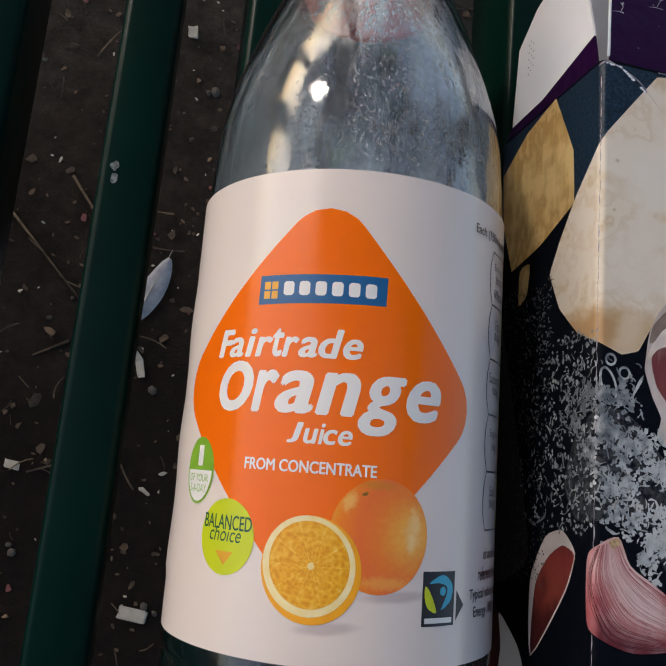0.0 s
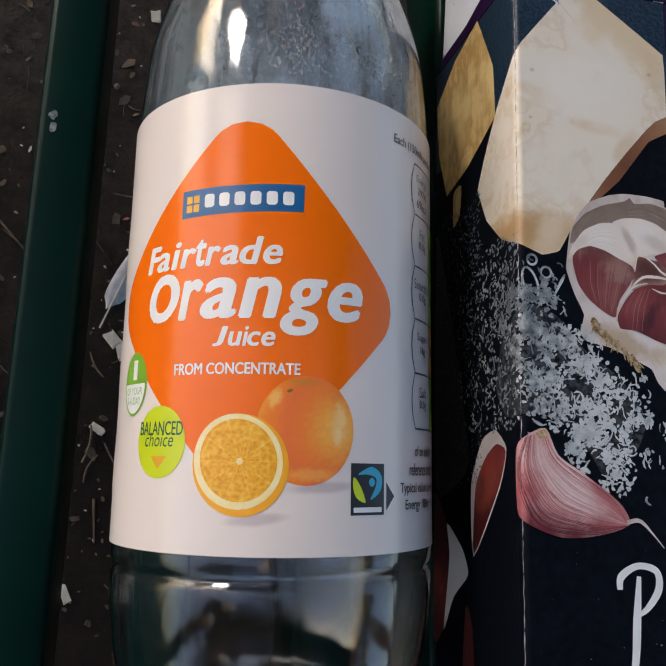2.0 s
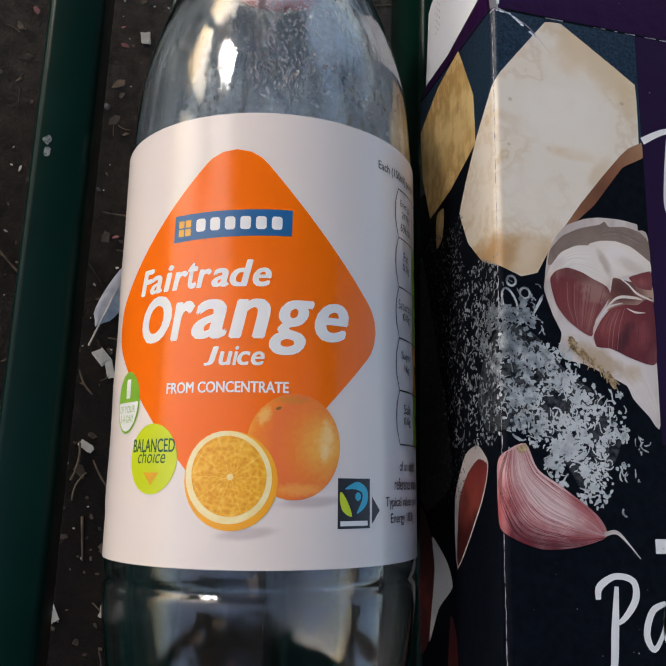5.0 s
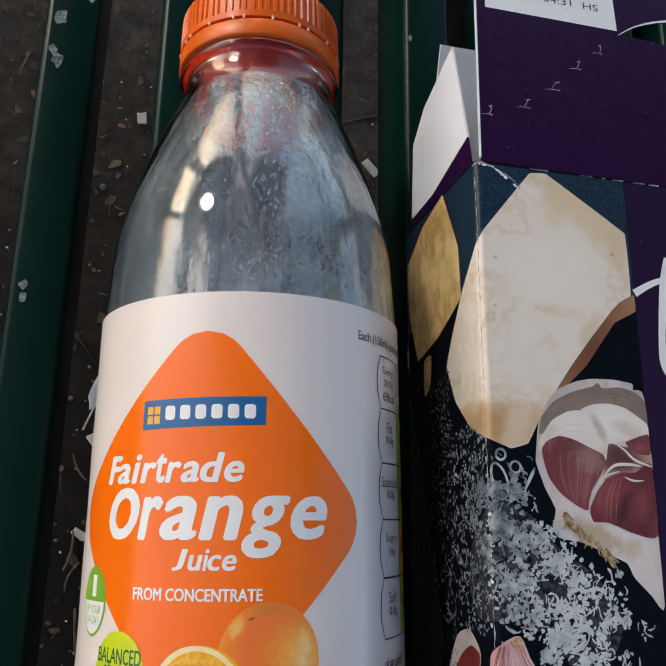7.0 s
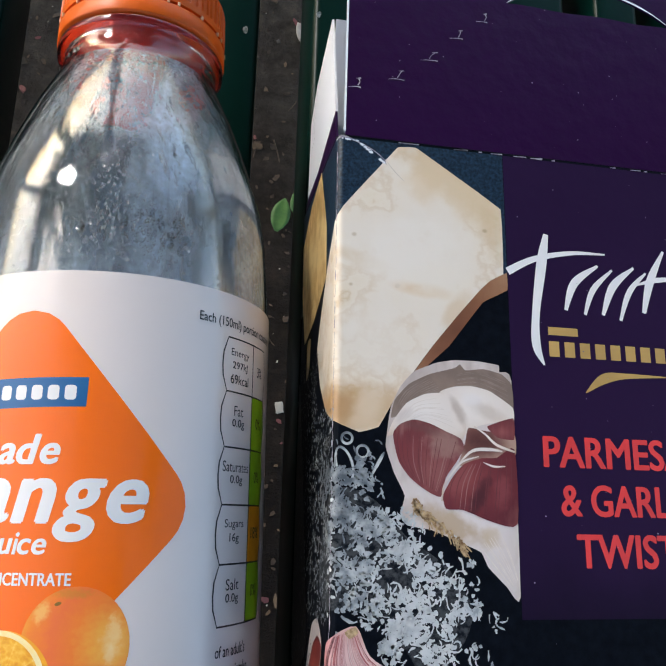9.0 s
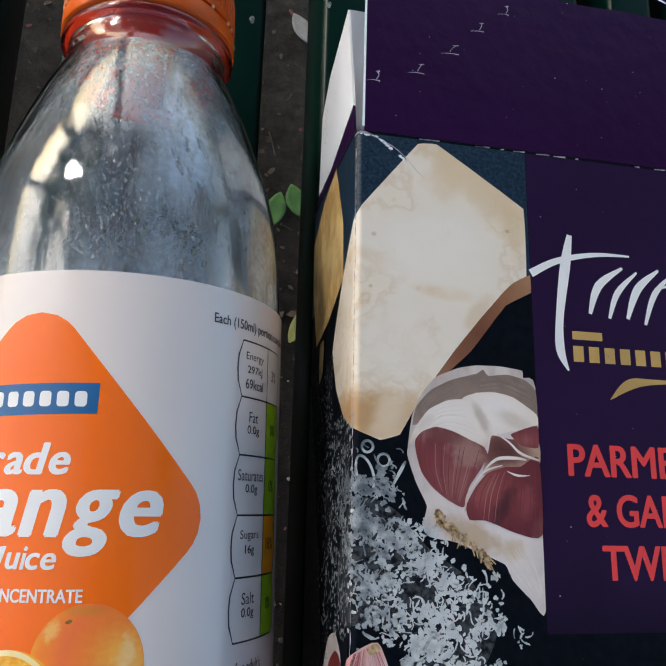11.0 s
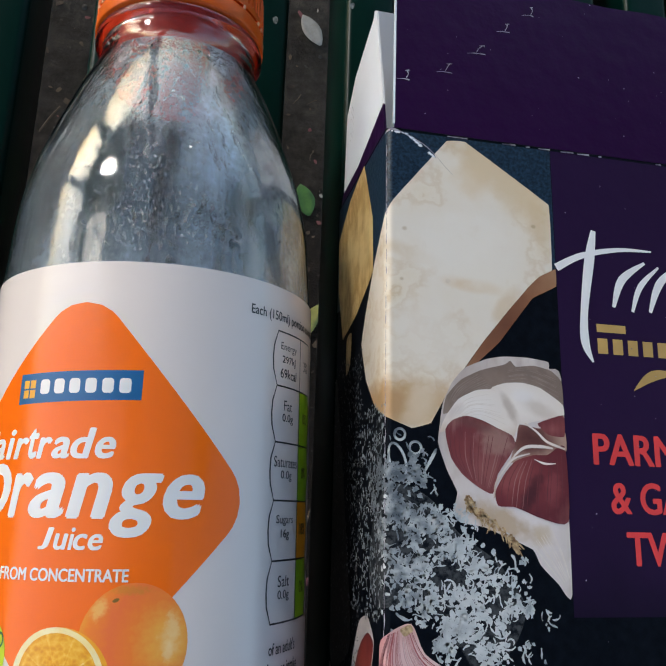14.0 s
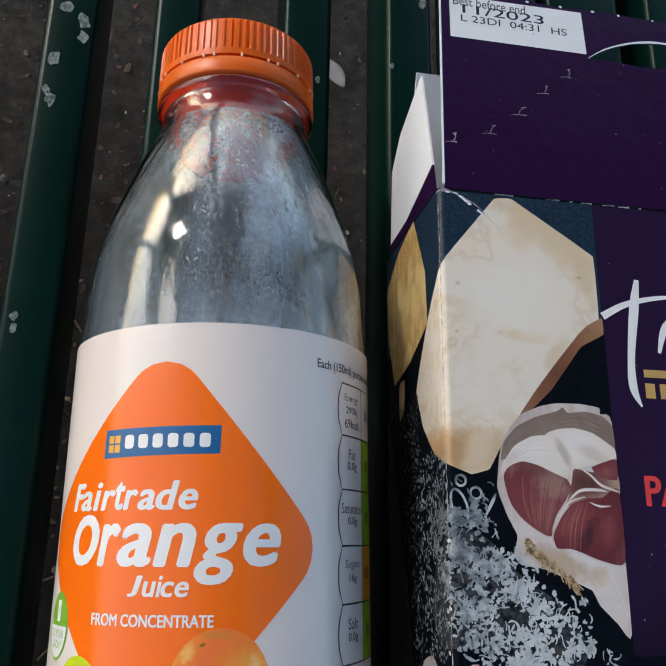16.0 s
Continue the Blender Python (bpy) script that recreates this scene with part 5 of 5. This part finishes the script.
# brand mark as plain brush strokes and bars
for pts, ws in (([(0.0482, -0.0190), (0.0468, -0.0260), (0.0448, -0.0380), (0.0446, -0.0450), (0.0462, -0.0492)], [0.0012, 0.0024, 0.0018, 0.0020, 0.0004]),
                ([(0.0386, -0.0286), (0.0450, -0.0252), (0.0540, -0.0230), (0.0625, -0.0226)], [0.0018, 0.0014, 0.0010, 0.0004]),
                ([(0.0605, -0.0255), (0.0545, -0.0300), (0.0520, -0.0365)], [0.0006, 0.0019, 0.0008]), ([(0.0695, -0.0252), (0.0640, -0.0300), (0.0610, -0.0370)], [0.0006, 0.0019, 0.0008]),
                ([(0.0775, -0.0205), (0.0735, -0.0280), (0.0712, -0.0358)], [0.0006, 0.0020, 0.0010]), ([(0.0855, -0.0256), (0.0810, -0.0300), (0.0790, -0.0362)], [0.0006, 0.0019, 0.0008]),
                ([(0.0640, -0.0262), (0.0590, -0.0312), (0.0566, -0.0372)], [0.0005, 0.0014, 0.0007]), ([(0.0725, -0.0262), (0.0680, -0.0310), (0.0652, -0.0380)], [0.0005, 0.0014, 0.0007]), ([(0.0700, -0.0292), (0.0755, -0.0276), (0.0830, -0.0268)], [0.0004, 0.0012, 0.0004])):
    LAYER[0] = (LAYER[0] + 1) % 8
    on_carton("brand_stroke", stroke(pts, ws), WHITE, 3 + 0.2 * LAYER[0])
on_carton("brand_bar", fill(rect(0.0475, 0.0545, -0.0424, -0.0406)), GOLD, 3)
for k in range(10):
    on_carton("brand_bar", fill(rect(0.0475 + k * 0.00365, 0.0475 + k * 0.00365 + 0.0024, -0.0472, -0.0438)), GOLD, 3)
on_carton("gold_flourish", stroke([(0.0555, -0.0548), (0.0600, -0.0515), (0.0655, -0.0506), (0.0760, -0.0503)], [0.0002, 0.0022, 0.0012, 0.0002]), GOLD, 3)
on_carton("flavour_line", text_bm("PARMESAN", 0.0448, 0.0842, -0.0709, -0.0643, 0.03), RED, 3)
on_carton("flavour_line", text_bm("& GARLIC", 0.0482, 0.08, -0.0807, -0.0742, 0.03), RED, 3)
on_carton("flavour_line", text_bm("TWISTS", 0.0512, 0.0777, -0.0909, -0.0841, 0.03), RED, 3)
on_carton("script_letter", stroke([(0.0252, -0.1300), (0.0244, -0.1380), (0.0238, -0.1450), (0.0226, -0.1520)], [0.0010, 0.0018, 0.0017, 0.0012]), WHITE, 3)
on_carton("script_letter", stroke([(0.0208, -0.1325), (0.0212, -0.1300), (0.0250, -0.1280), (0.0292, -0.1290), (0.0296, -0.1325), (0.0270, -0.1360), (0.0246, -0.1375)], [0.0012, 0.0016, 0.0013, 0.0014, 0.0017, 0.0013, 0.0007]), WHITE, 3.3)
on_carton("script_letter", stroke([(0.0368, -0.1335), (0.0335, -0.1350), (0.0318, -0.1395), (0.0335, -0.1425), (0.0362, -0.1385), (0.0372, -0.1340), (0.0366, -0.1405), (0.0390, -0.1425)], [0.0010, 0.0015, 0.0016, 0.0012, 0.0010, 0.0015, 0.0013, 0.0006]), WHITE, 3)
on_carton("small_bar", fill(rect(0.0352, 0.0440, -0.1235, -0.1205)), WHITE, 3)
on_carton("date_box", fill([(0.0046, 0.0419), (0.0412, 0.0421), (0.0407, 0.0547), (0.0046, 0.0542)]), WHITE, 1, "white best before box", parent=top_flap)
on_carton("date_line", text_bm("Best before end", 0.0056, 0.0250, 0.0515, 0.0541, 0.0), BLACK, 2, parent=top_flap)
on_carton("date_line", text_bm("11/2023", 0.0080, 0.0300, 0.0493, 0.0519, 0.006), BLACK, 2, parent=top_flap)
on_carton("date_line", text_bm("L 23DI  04:31  HS", 0.0075, 0.0362, 0.0468, 0.0488, 0.0), BLACK, 2, parent=top_flap)
# worn edges, perforations and specks, and a highlight painted along the side fold
rng = random.Random(8)
notches = ((0.0022, 0.0124), (0.0115, 0.0157), (0.0192, 0.0218), (0.0265, 0.0288), (0.0333, 0.0345), (0.0402, 0.0408))
for (x, y), (x2, y2) in zip(notches, notches[1:]):
    a, b = rng.uniform(0.7, 1.2), rng.uniform(0.6, 1.3)
    on_carton("perforation", stroke([(x, y - 0.0003), (x + 0.0018, y), (x + 0.0036 * a, y + rng.uniform(-0.0002, 0.0002))], [0.0001, 0.00017, 0.0003 * b], 2), CREASE, 1, parent=top_flap)
    on_carton("perforation", stroke([(x + 0.0022, y + 0.0003), (x + 0.0027, y + 0.0013), (x + 0.0030 * a, y + 0.0021)], [0.0002, 0.0002, 0.0003 * b], 2), CREASE, 1.3, parent=top_flap)
    on_carton("perforation", stroke([(x + 0.0024 * a, y + 0.0021), (x + 0.0036 * a, y + 0.0023)], [0.0001, 0.0003 * b], 2), CREASE, 1.6, parent=top_flap)
# pale strokes down the side fold: the rounded edge's highlight, put in as colour
for k in range(48):
    y = -0.004 - k * 0.0034
    on_carton("edge_wear_and_highlight", stroke([(-0.0003 + rng.uniform(-0.0001, 0.0001), y), (-0.0002 + rng.uniform(-0.0001, 0.0001), y - 0.0016), (-0.0003 + rng.uniform(-0.0001, 0.0001), y - rng.uniform(0.0026, 0.0036))], [0.00008, rng.uniform(0.0001, 0.0003), 0.00008], 2), CREASE, 7)
on_carton("edge_wear_and_highlight", stroke([(-0.001, -0.0012), (0.001, -0.0004), (0.004, -0.0012), (0.008, -0.0030), (0.0105, -0.0050), (0.011, -0.0062)], [0.0003, 0.0006, 0.0003, 0.0002, 0.0003, 0.0001], 2), CREASE, 7)
for k in range(26):
    t = rng.random()
    x, y = float(np.interp(t, (0, 0.35, 1), (-0.0008, 0.0045, 0.0108))), float(np.interp(t, (0, 0.35, 1), (-0.0008, -0.0012, -0.0060)))
    q = rng.uniform(0.0002, 0.0006)
    on_carton("torn_crease", fill([(x + q * rng.uniform(0.5, 1.3) * math.cos(a), y + 0.6 * q * rng.uniform(0.5, 1.3) * math.sin(a)) for a in (0.2, 1.4, 2.4, 3.5, 4.6, 5.5)]), CARTON, 7.5 + 0.06 * k)
for k in range(30):
    x = rng.uniform(0.012, W - 0.01)
    on_carton("edge_wear_and_highlight", stroke([(x, -0.0005), (x + rng.uniform(0.0006, 0.003), -0.0004)], [0.0002, rng.uniform(0.0002, 0.0005)], 2), CREASE, 7)
for k in range(12):
    x = 0.006 + k * 0.0095 + rng.uniform(-0.002, 0.002)
    on_carton("torn_fibre", fill(ellipse(x, 0.0556, rng.uniform(0.0003, 0.0006), rng.uniform(0.0002, 0.0004), 7)), CARTON, 2, parent=top_flap)
for k in range(14):
    on_carton("stamped_mark", fill(rect(-0.0335 + 0.0006 * (k % 3) * 2, -0.0331 + 0.0006 * (k % 3) * 2, 0.014 + k * 0.0007, 0.0144 + k * 0.0007)), SHRED_DIM, 8)


def dust(name, count, seed, x0, x1, y0, y1):
    """Tiny pale specks of dust and scuffs on the front of the carton."""
    rng = random.Random(seed)
    bm = bmesh.new()
    for k in range(count):
        x, y, q = rng.uniform(x0, x1), rng.uniform(y0, y1), rng.choice((0.00006, 0.00008, 0.00010, 0.00016))
        a0 = rng.uniform(0, 6.3)
        ring = [bm.verts.new((x + q * rng.uniform(0.6, 1.6) * math.cos(a0 + a), y + q * math.sin(a0 + a), H + 0.0003)) for a in (0, 1.2, 2.5, 3.8, 5.0)]
        bm.faces.new(ring)
    part(name, bm, CREASE, carton, "pale specks of dust", kind="stuff")


dust("dust", 60, 91, 0.004, 0.125, 0.002, 0.054)
dust("dust", 90, 92, 0.040, 0.125, -0.120, -0.002)
dust("dust", 50, 93, 0.003, 0.060, -0.165, -0.120)


# ---- litter on the soil ----
def leaf(name, x, y, length, width, turn, mat, text, curl=0.25, lift=0.002):
    bm = bmesh.new()
    rows = []
    for i in range(9):
        t = i / 8
        w = width / 2 * math.sin(math.pi * min(t * 0.96 + 0.03, 1)) ** 0.8
        z = lift + curl * width * (0.3 + (t - 0.4) ** 2)
        rows.append([bm.verts.new((k * w, (t - 0.5) * length, z + abs(k) * curl * w * 0.8)) for k in (-1, -0.5, 0, 0.5, 1)])
    for a, b in zip(rows, rows[1:]):
        for i in range(4):
            bm.faces.new((a[i], a[i + 1], b[i + 1], b[i]))
    low = bmesh.ops.extrude_face_region(bm, geom=bm.faces[:])
    for v in low["geom"]:
        if isinstance(v, bmesh.types.BMVert):
            v.co.z -= 0.0006
    ob = part(name, bm, mat, None, smooth=True)
    ob.matrix_basis = pose(x, y, GROUND_Z, 0, 0, turn)
    return ob


for x, y, ln, wd, tn, mat, text in ((0.277, 0.452, 0.07, 0.05, 20, YELLOW_LEAF, "yellowed fallen leaf lying on the soil"), (0.455, 0.545, 0.09, 0.06, -30, YELLOW_LEAF, "yellowed fallen leaf lying on the soil"),
                                    (0.285, 0.52, 0.05, 0.035, 70, YELLOW_LEAF, "yellowed fallen leaf lying on the soil"), (0.1235, 0.269, 0.028, 0.017, 20, GREEN_LEAF, "small green leaf lying on the soil"),
                                    (0.108, 0.259, 0.03, 0.016, -10, GREEN_LEAF, "small green leaf lying on the soil"), (0.135, 0.165, 0.035, 0.013, -25, YELLOW_LEAF, "narrow yellowed leaf lying on the soil")):
    tagged(leaf("fallen_leaf", x, y, ln, wd, tn, mat, text), text, "leaf", "fallen leaves")
tagged(leaf("petal", 0.1171, 0.4305, 0.032, 0.016, 35, PALE_BIT, ""), "pale dry petal lying on the soil", "petal")

feather = empty("feather", pose(-0.022, 0.118, GROUND_Z + 0.004, 0, 8, -18), "small grey-white feather lying on the soil", "feather")
bm = bmesh.new()
rows = []
for i in range(15):
    t = i / 14
    w = 0.0088 * (math.sin(math.pi * (0.08 + 0.9 * t)) ** 0.6) * (1 if t > 0.15 else t / 0.15)
    rows.append([bm.verts.new((k * w + 0.004 * math.sin(2.2 * t), (t - 0.5) * 0.058, 0.0015 * (1 - abs(k)) + 0.002 * t + (0.0005 if (i % 2 and abs(k) == 1) else 0))) for k in (-1, -0.5, 0, 0.5, 1)])
for a, b in zip(rows, rows[1:]):
    for i in range(4):
        bm.faces.new((a[i], a[i + 1], b[i + 1], b[i]))
low = bmesh.ops.extrude_face_region(bm, geom=bm.faces[:])
for v in low["geom"]:
    if isinstance(v, bmesh.types.BMVert):
        v.co.z -= 0.0004
part("vane", bm, FEATHER, feather, smooth=True)
bm = bmesh.new()
bmesh.ops.create_cone(bm, cap_ends=True, segments=8, radius1=0.0007, radius2=0.0002, depth=0.08, matrix=Matrix.Translation((0.002, -0.004, 0.0028)) @ Matrix.Rotation(radians(-92), 4, "X"))
part("quill", bm, PALE_BIT, feather, "pale quill")

rng = random.Random(31)
for x, y, ln, wd, tn in ((0.0074, -0.1088, 0.019, 0.008, 82), (-0.0894, -0.018, 0.010, 0.005, 80), (-0.0167, 0.0604, 0.013, 0.005, 20), (-0.0235, 0.0694, 0.012, 0.008, 40), (0.0015, -0.0256, 0.008, 0.003, 60), (-0.0326, -0.1098, 0.012, 0.005, 30), (-0.0231, 0.3333, 0.009, 0.007, 10),
                         (-0.0261, 0.0036, 0.010, 0.005, 60), (0.19, 0.33, 0.02, 0.007, 70), (0.1731, 0.324, 0.016, 0.008, 50), (0.10, 0.02, 0.012, 0.005, 100), (0.12, 0.10, 0.008, 0.006, 10)):
    bm = box_bm(-wd / 2, wd / 2, -ln / 2, ln / 2, 0, 0.0022, 0.0006, 1)
    for v in bm.verts:
        v.co.x += rng.uniform(-0.0008, 0.0008)
        v.co.y += rng.uniform(-0.0012, 0.0012)
        v.co.z *= rng.uniform(0.6, 1.3)
    ob = part("wood_chip", bm, PALE_BIT, None)
    ob.matrix_basis = pose(x, y, GROUND_Z + 0.0003, 0, 0, tn)
    tagged(ob, "pale splinter of wood lying on the soil", "wood chip", "wood chips on the soil")
for x, y, ln, tn in ((-0.0798, 0.0652, 0.026, -50), (-0.06, 0.16, 0.09, 38), (-0.095, 0.13, 0.10, 44), (0.19, 0.418, 0.05, -70), (0.16, 0.37, 0.035, -60), (-0.02, -0.06, 0.03, 15)):
    bm = bmesh.new()
    bmesh.ops.create_cone(bm, cap_ends=True, segments=7, radius1=0.0011, radius2=0.0005, depth=ln, matrix=Matrix.Rotation(radians(90), 4, "X"))
    for v in bm.verts:
        v.co.x += 0.002 * math.sin(v.co.y * 90)
    ob = part("twig", bm, LITTER, None, smooth=True)
    ob.matrix_basis = pose(x, y, GROUND_Z + 0.001, 0, 0, tn)
    tagged(ob, "thin dry brown twig lying on the soil", "twig", "twigs on the soil")


def litter(name, count, seed, low, high, mat, text, kind="flake", lift=0.0):
    rng = random.Random(seed)
    bm = bmesh.new()
    for k in range(count):
        x, y = rng.uniform(-0.22, 0.52), rng.uniform(-0.2, 0.75)
        size = rng.uniform(low, high) * rng.choice((0.6, 0.8, 1, 1.5))
        m = Matrix.Translation((x, y, GROUND_Z + size * 0.2)) @ Euler((rng.uniform(-0.5, 0.5), rng.uniform(-0.5, 0.5), rng.uniform(0, 6.3))).to_matrix().to_4x4()
        if kind == "flake":
            pts = [(math.cos(a) * size * rng.uniform(0.5, 1.1), math.sin(a) * size * 0.6 * rng.uniform(0.5, 1.1)) for a in (0, 1, 2.1, 3.1, 4.2, 5.3)]
            a = [bm.verts.new(m @ Vector((px, py, 0.15 * size * math.sin(px / size * 2)))) for px, py in pts]
            b = [bm.verts.new(m @ Vector((px * 0.95, py * 0.95, -0.12 * size))) for px, py in pts]
            bm.faces.new(a)
            for i in range(6):
                bm.faces.new((a[i], b[i], b[(i + 1) % 6], a[(i + 1) % 6]))
        elif kind == "fibre":
            bend, w = rng.uniform(-1, 1), size * 0.06
            prev = None
            for i in range(5):
                px, py = (i / 4 - 0.5) * size * 2, bend * size * ((i / 4 - 0.5) ** 2)
                cur = [bm.verts.new(m @ Vector((px, py + dy, dz + 0.001))) for dy, dz in ((-w, 0), (w, 0), (0, w * 1.5))]
                if prev:
                    for j in range(3):
                        bm.faces.new((prev[j], prev[(j + 1) % 3], cur[(j + 1) % 3], cur[j]))
                prev = cur
        else:
            bmesh.ops.create_icosphere(bm, subdivisions=1, radius=size, matrix=m @ Matrix.Diagonal((1, rng.uniform(0.6, 1), rng.uniform(0.4, 0.7), 1)))
    ob = part(name, bm, mat, None, smooth=(kind == "pebble"))
    return tagged(ob, text, "litter", kind="stuff")


litter("leaf_litter", 2200, 41, 0.0011, 0.0048, LITTER, "brown crumbs of dead leaves over the soil")
litter("petal_litter", 260, 42, 0.0014, 0.0045, PINK_BIT, "dull red dry petals scattered over the soil")
litter("pale_litter", 420, 43, 0.0006, 0.0022, PALE_BIT, "pale specks of wood scattered over the soil")
litter("straw_litter", 420, 44, 0.004, 0.009, LITTER, "thin dry stalks scattered over the soil", "fibre")
litter("pebbles", 260, 45, 0.0012, 0.0035, PEBBLE, "small grey pebbles in the soil", "pebble")


# ---- unseen trees about the bench, added to block and shape the light ----
# directions kept free of leaves so that highlights fall where wanted
LIGHT_GAPS = [(Vector(d).normalized(), w) for d, w in (((-0.63, 0.60, 0.49), 4.5), ((-0.25, 0.77, 0.58), 6), ((0.40, 0.74, 0.54), 13), ((-0.82, 0.0, 0.55), 20), ((-0.48, -0.05, 0.86), 11), ((-0.72, 0.35, 0.55), 7), ((0.48, -0.16, 0.86), 11), ((-0.9, -0.32, 0.30), 10), ((0.75, 0.1, 0.6), 14))]


def in_light_gap(p):
    """Whether p lies in one of the ragged gaps cut in the added crowns to place light and reflections."""
    d = (p - Vector((0.06, 0.1, 0.0))).normalized()
    return any(d.angle(way) < radians(wide * (1 + 0.6 * noise.noise(d * 7))) for way, wide in LIGHT_GAPS)


def tree(x, y, height, crown, seed, count):
    rng = random.Random(seed)
    t = empty("tree", pose(x, y, GROUND_Z), "unseen broad-leaved tree with a dense green crown, added to shape the light", "tree", "trees round the bench")
    bm = lathe([(0, 0.19), (0.3, 0.145), (height * 0.5, 0.11), (height * 0.8, 0.05), (height, 0.015)], 14, lambda s, a: 0.012 * math.sin(3 * a + s) + 0.008 * math.sin(7 * a - 2 * s))
    bmesh.ops.rotate(bm, verts=bm.verts[:], cent=(0, 0, 0), matrix=Matrix.Rotation(radians(90), 3, "X"))
    part("trunk", bm, BARK, t, smooth=True)
    tips, trunk_foot = [], Vector((x, y, GROUND_Z))
    for k in range(17):
        a, z0 = k * 2.4 + rng.uniform(-0.3, 0.3), height * rng.uniform(0.38, 0.9)
        ln = crown * rng.uniform(0.55, 1.05)
        end = Vector((math.cos(a) * ln, math.sin(a) * ln, z0 + ln * rng.uniform(0.05, 0.5)))
        start = Vector((0, 0, z0))
        if any(in_light_gap(trunk_foot + start.lerp(end, f)) for f in (0.2, 0.4, 0.6, 0.8, 1.0)):
            end = start.lerp(end, 0.35)
        bm = bmesh.new()
        bmesh.ops.create_cone(bm, cap_ends=True, segments=7, radius1=0.045, radius2=0.008, depth=(end - start).length)
        bmesh.ops.transform(bm, verts=bm.verts[:], matrix=Matrix.Translation((start + end) / 2) @ (end - start).to_track_quat("Z", "Y").to_matrix().to_4x4())
        part("limb", bm, BARK, t, smooth=True)
        tips += [start.lerp(end, f) for f in (0.35, 0.5, 0.65, 0.8, 1.0)]
    verts, faces = [], []
    while len(faces) < count:
        c = rng.choice(tips) + Vector((rng.gauss(0, 0.34), rng.gauss(0, 0.34), rng.gauss(0, 0.26)))
        if in_light_gap(c + trunk_foot):
            continue
        r = Euler((rng.uniform(-1, 1), rng.uniform(-1, 1), rng.uniform(0, 6.3))).to_matrix()
        s, n = rng.uniform(0.05, 0.11), len(verts)
        verts += [tuple(c + r @ Vector(p)) for p in ((0, -s, 0), (s * 0.55, -0.1 * s, 0.12 * s), (0, s, 0), (-s * 0.55, -0.1 * s, 0.12 * s))]
        faces.append((n, n + 1, n + 2, n + 3))
    me = bpy.data.meshes.new("crown")
    me.from_pydata(verts, [], faces)
    me.materials.append(LEAF)
    ob = new("crown", me)
    ob.parent = t
    return t


for k, (x, y, h, c, n) in enumerate(((2.3, 1.7, 5.4, 2.7, 11000), (1.0, -2.7, 5.8, 2.8, 11000), (-0.9, 3.0, 6.0, 2.8, 11000), (-3.4, -1.8, 5.6, 2.6, 9000), (3.6, -1.2, 6.0, 2.7, 9000), (-4.0, 2.4, 5.2, 2.3, 8000), (-2.5, 3.0, 4.6, 1.9, 10000))):
    tree(x, y, h, c, 61 + k, n)
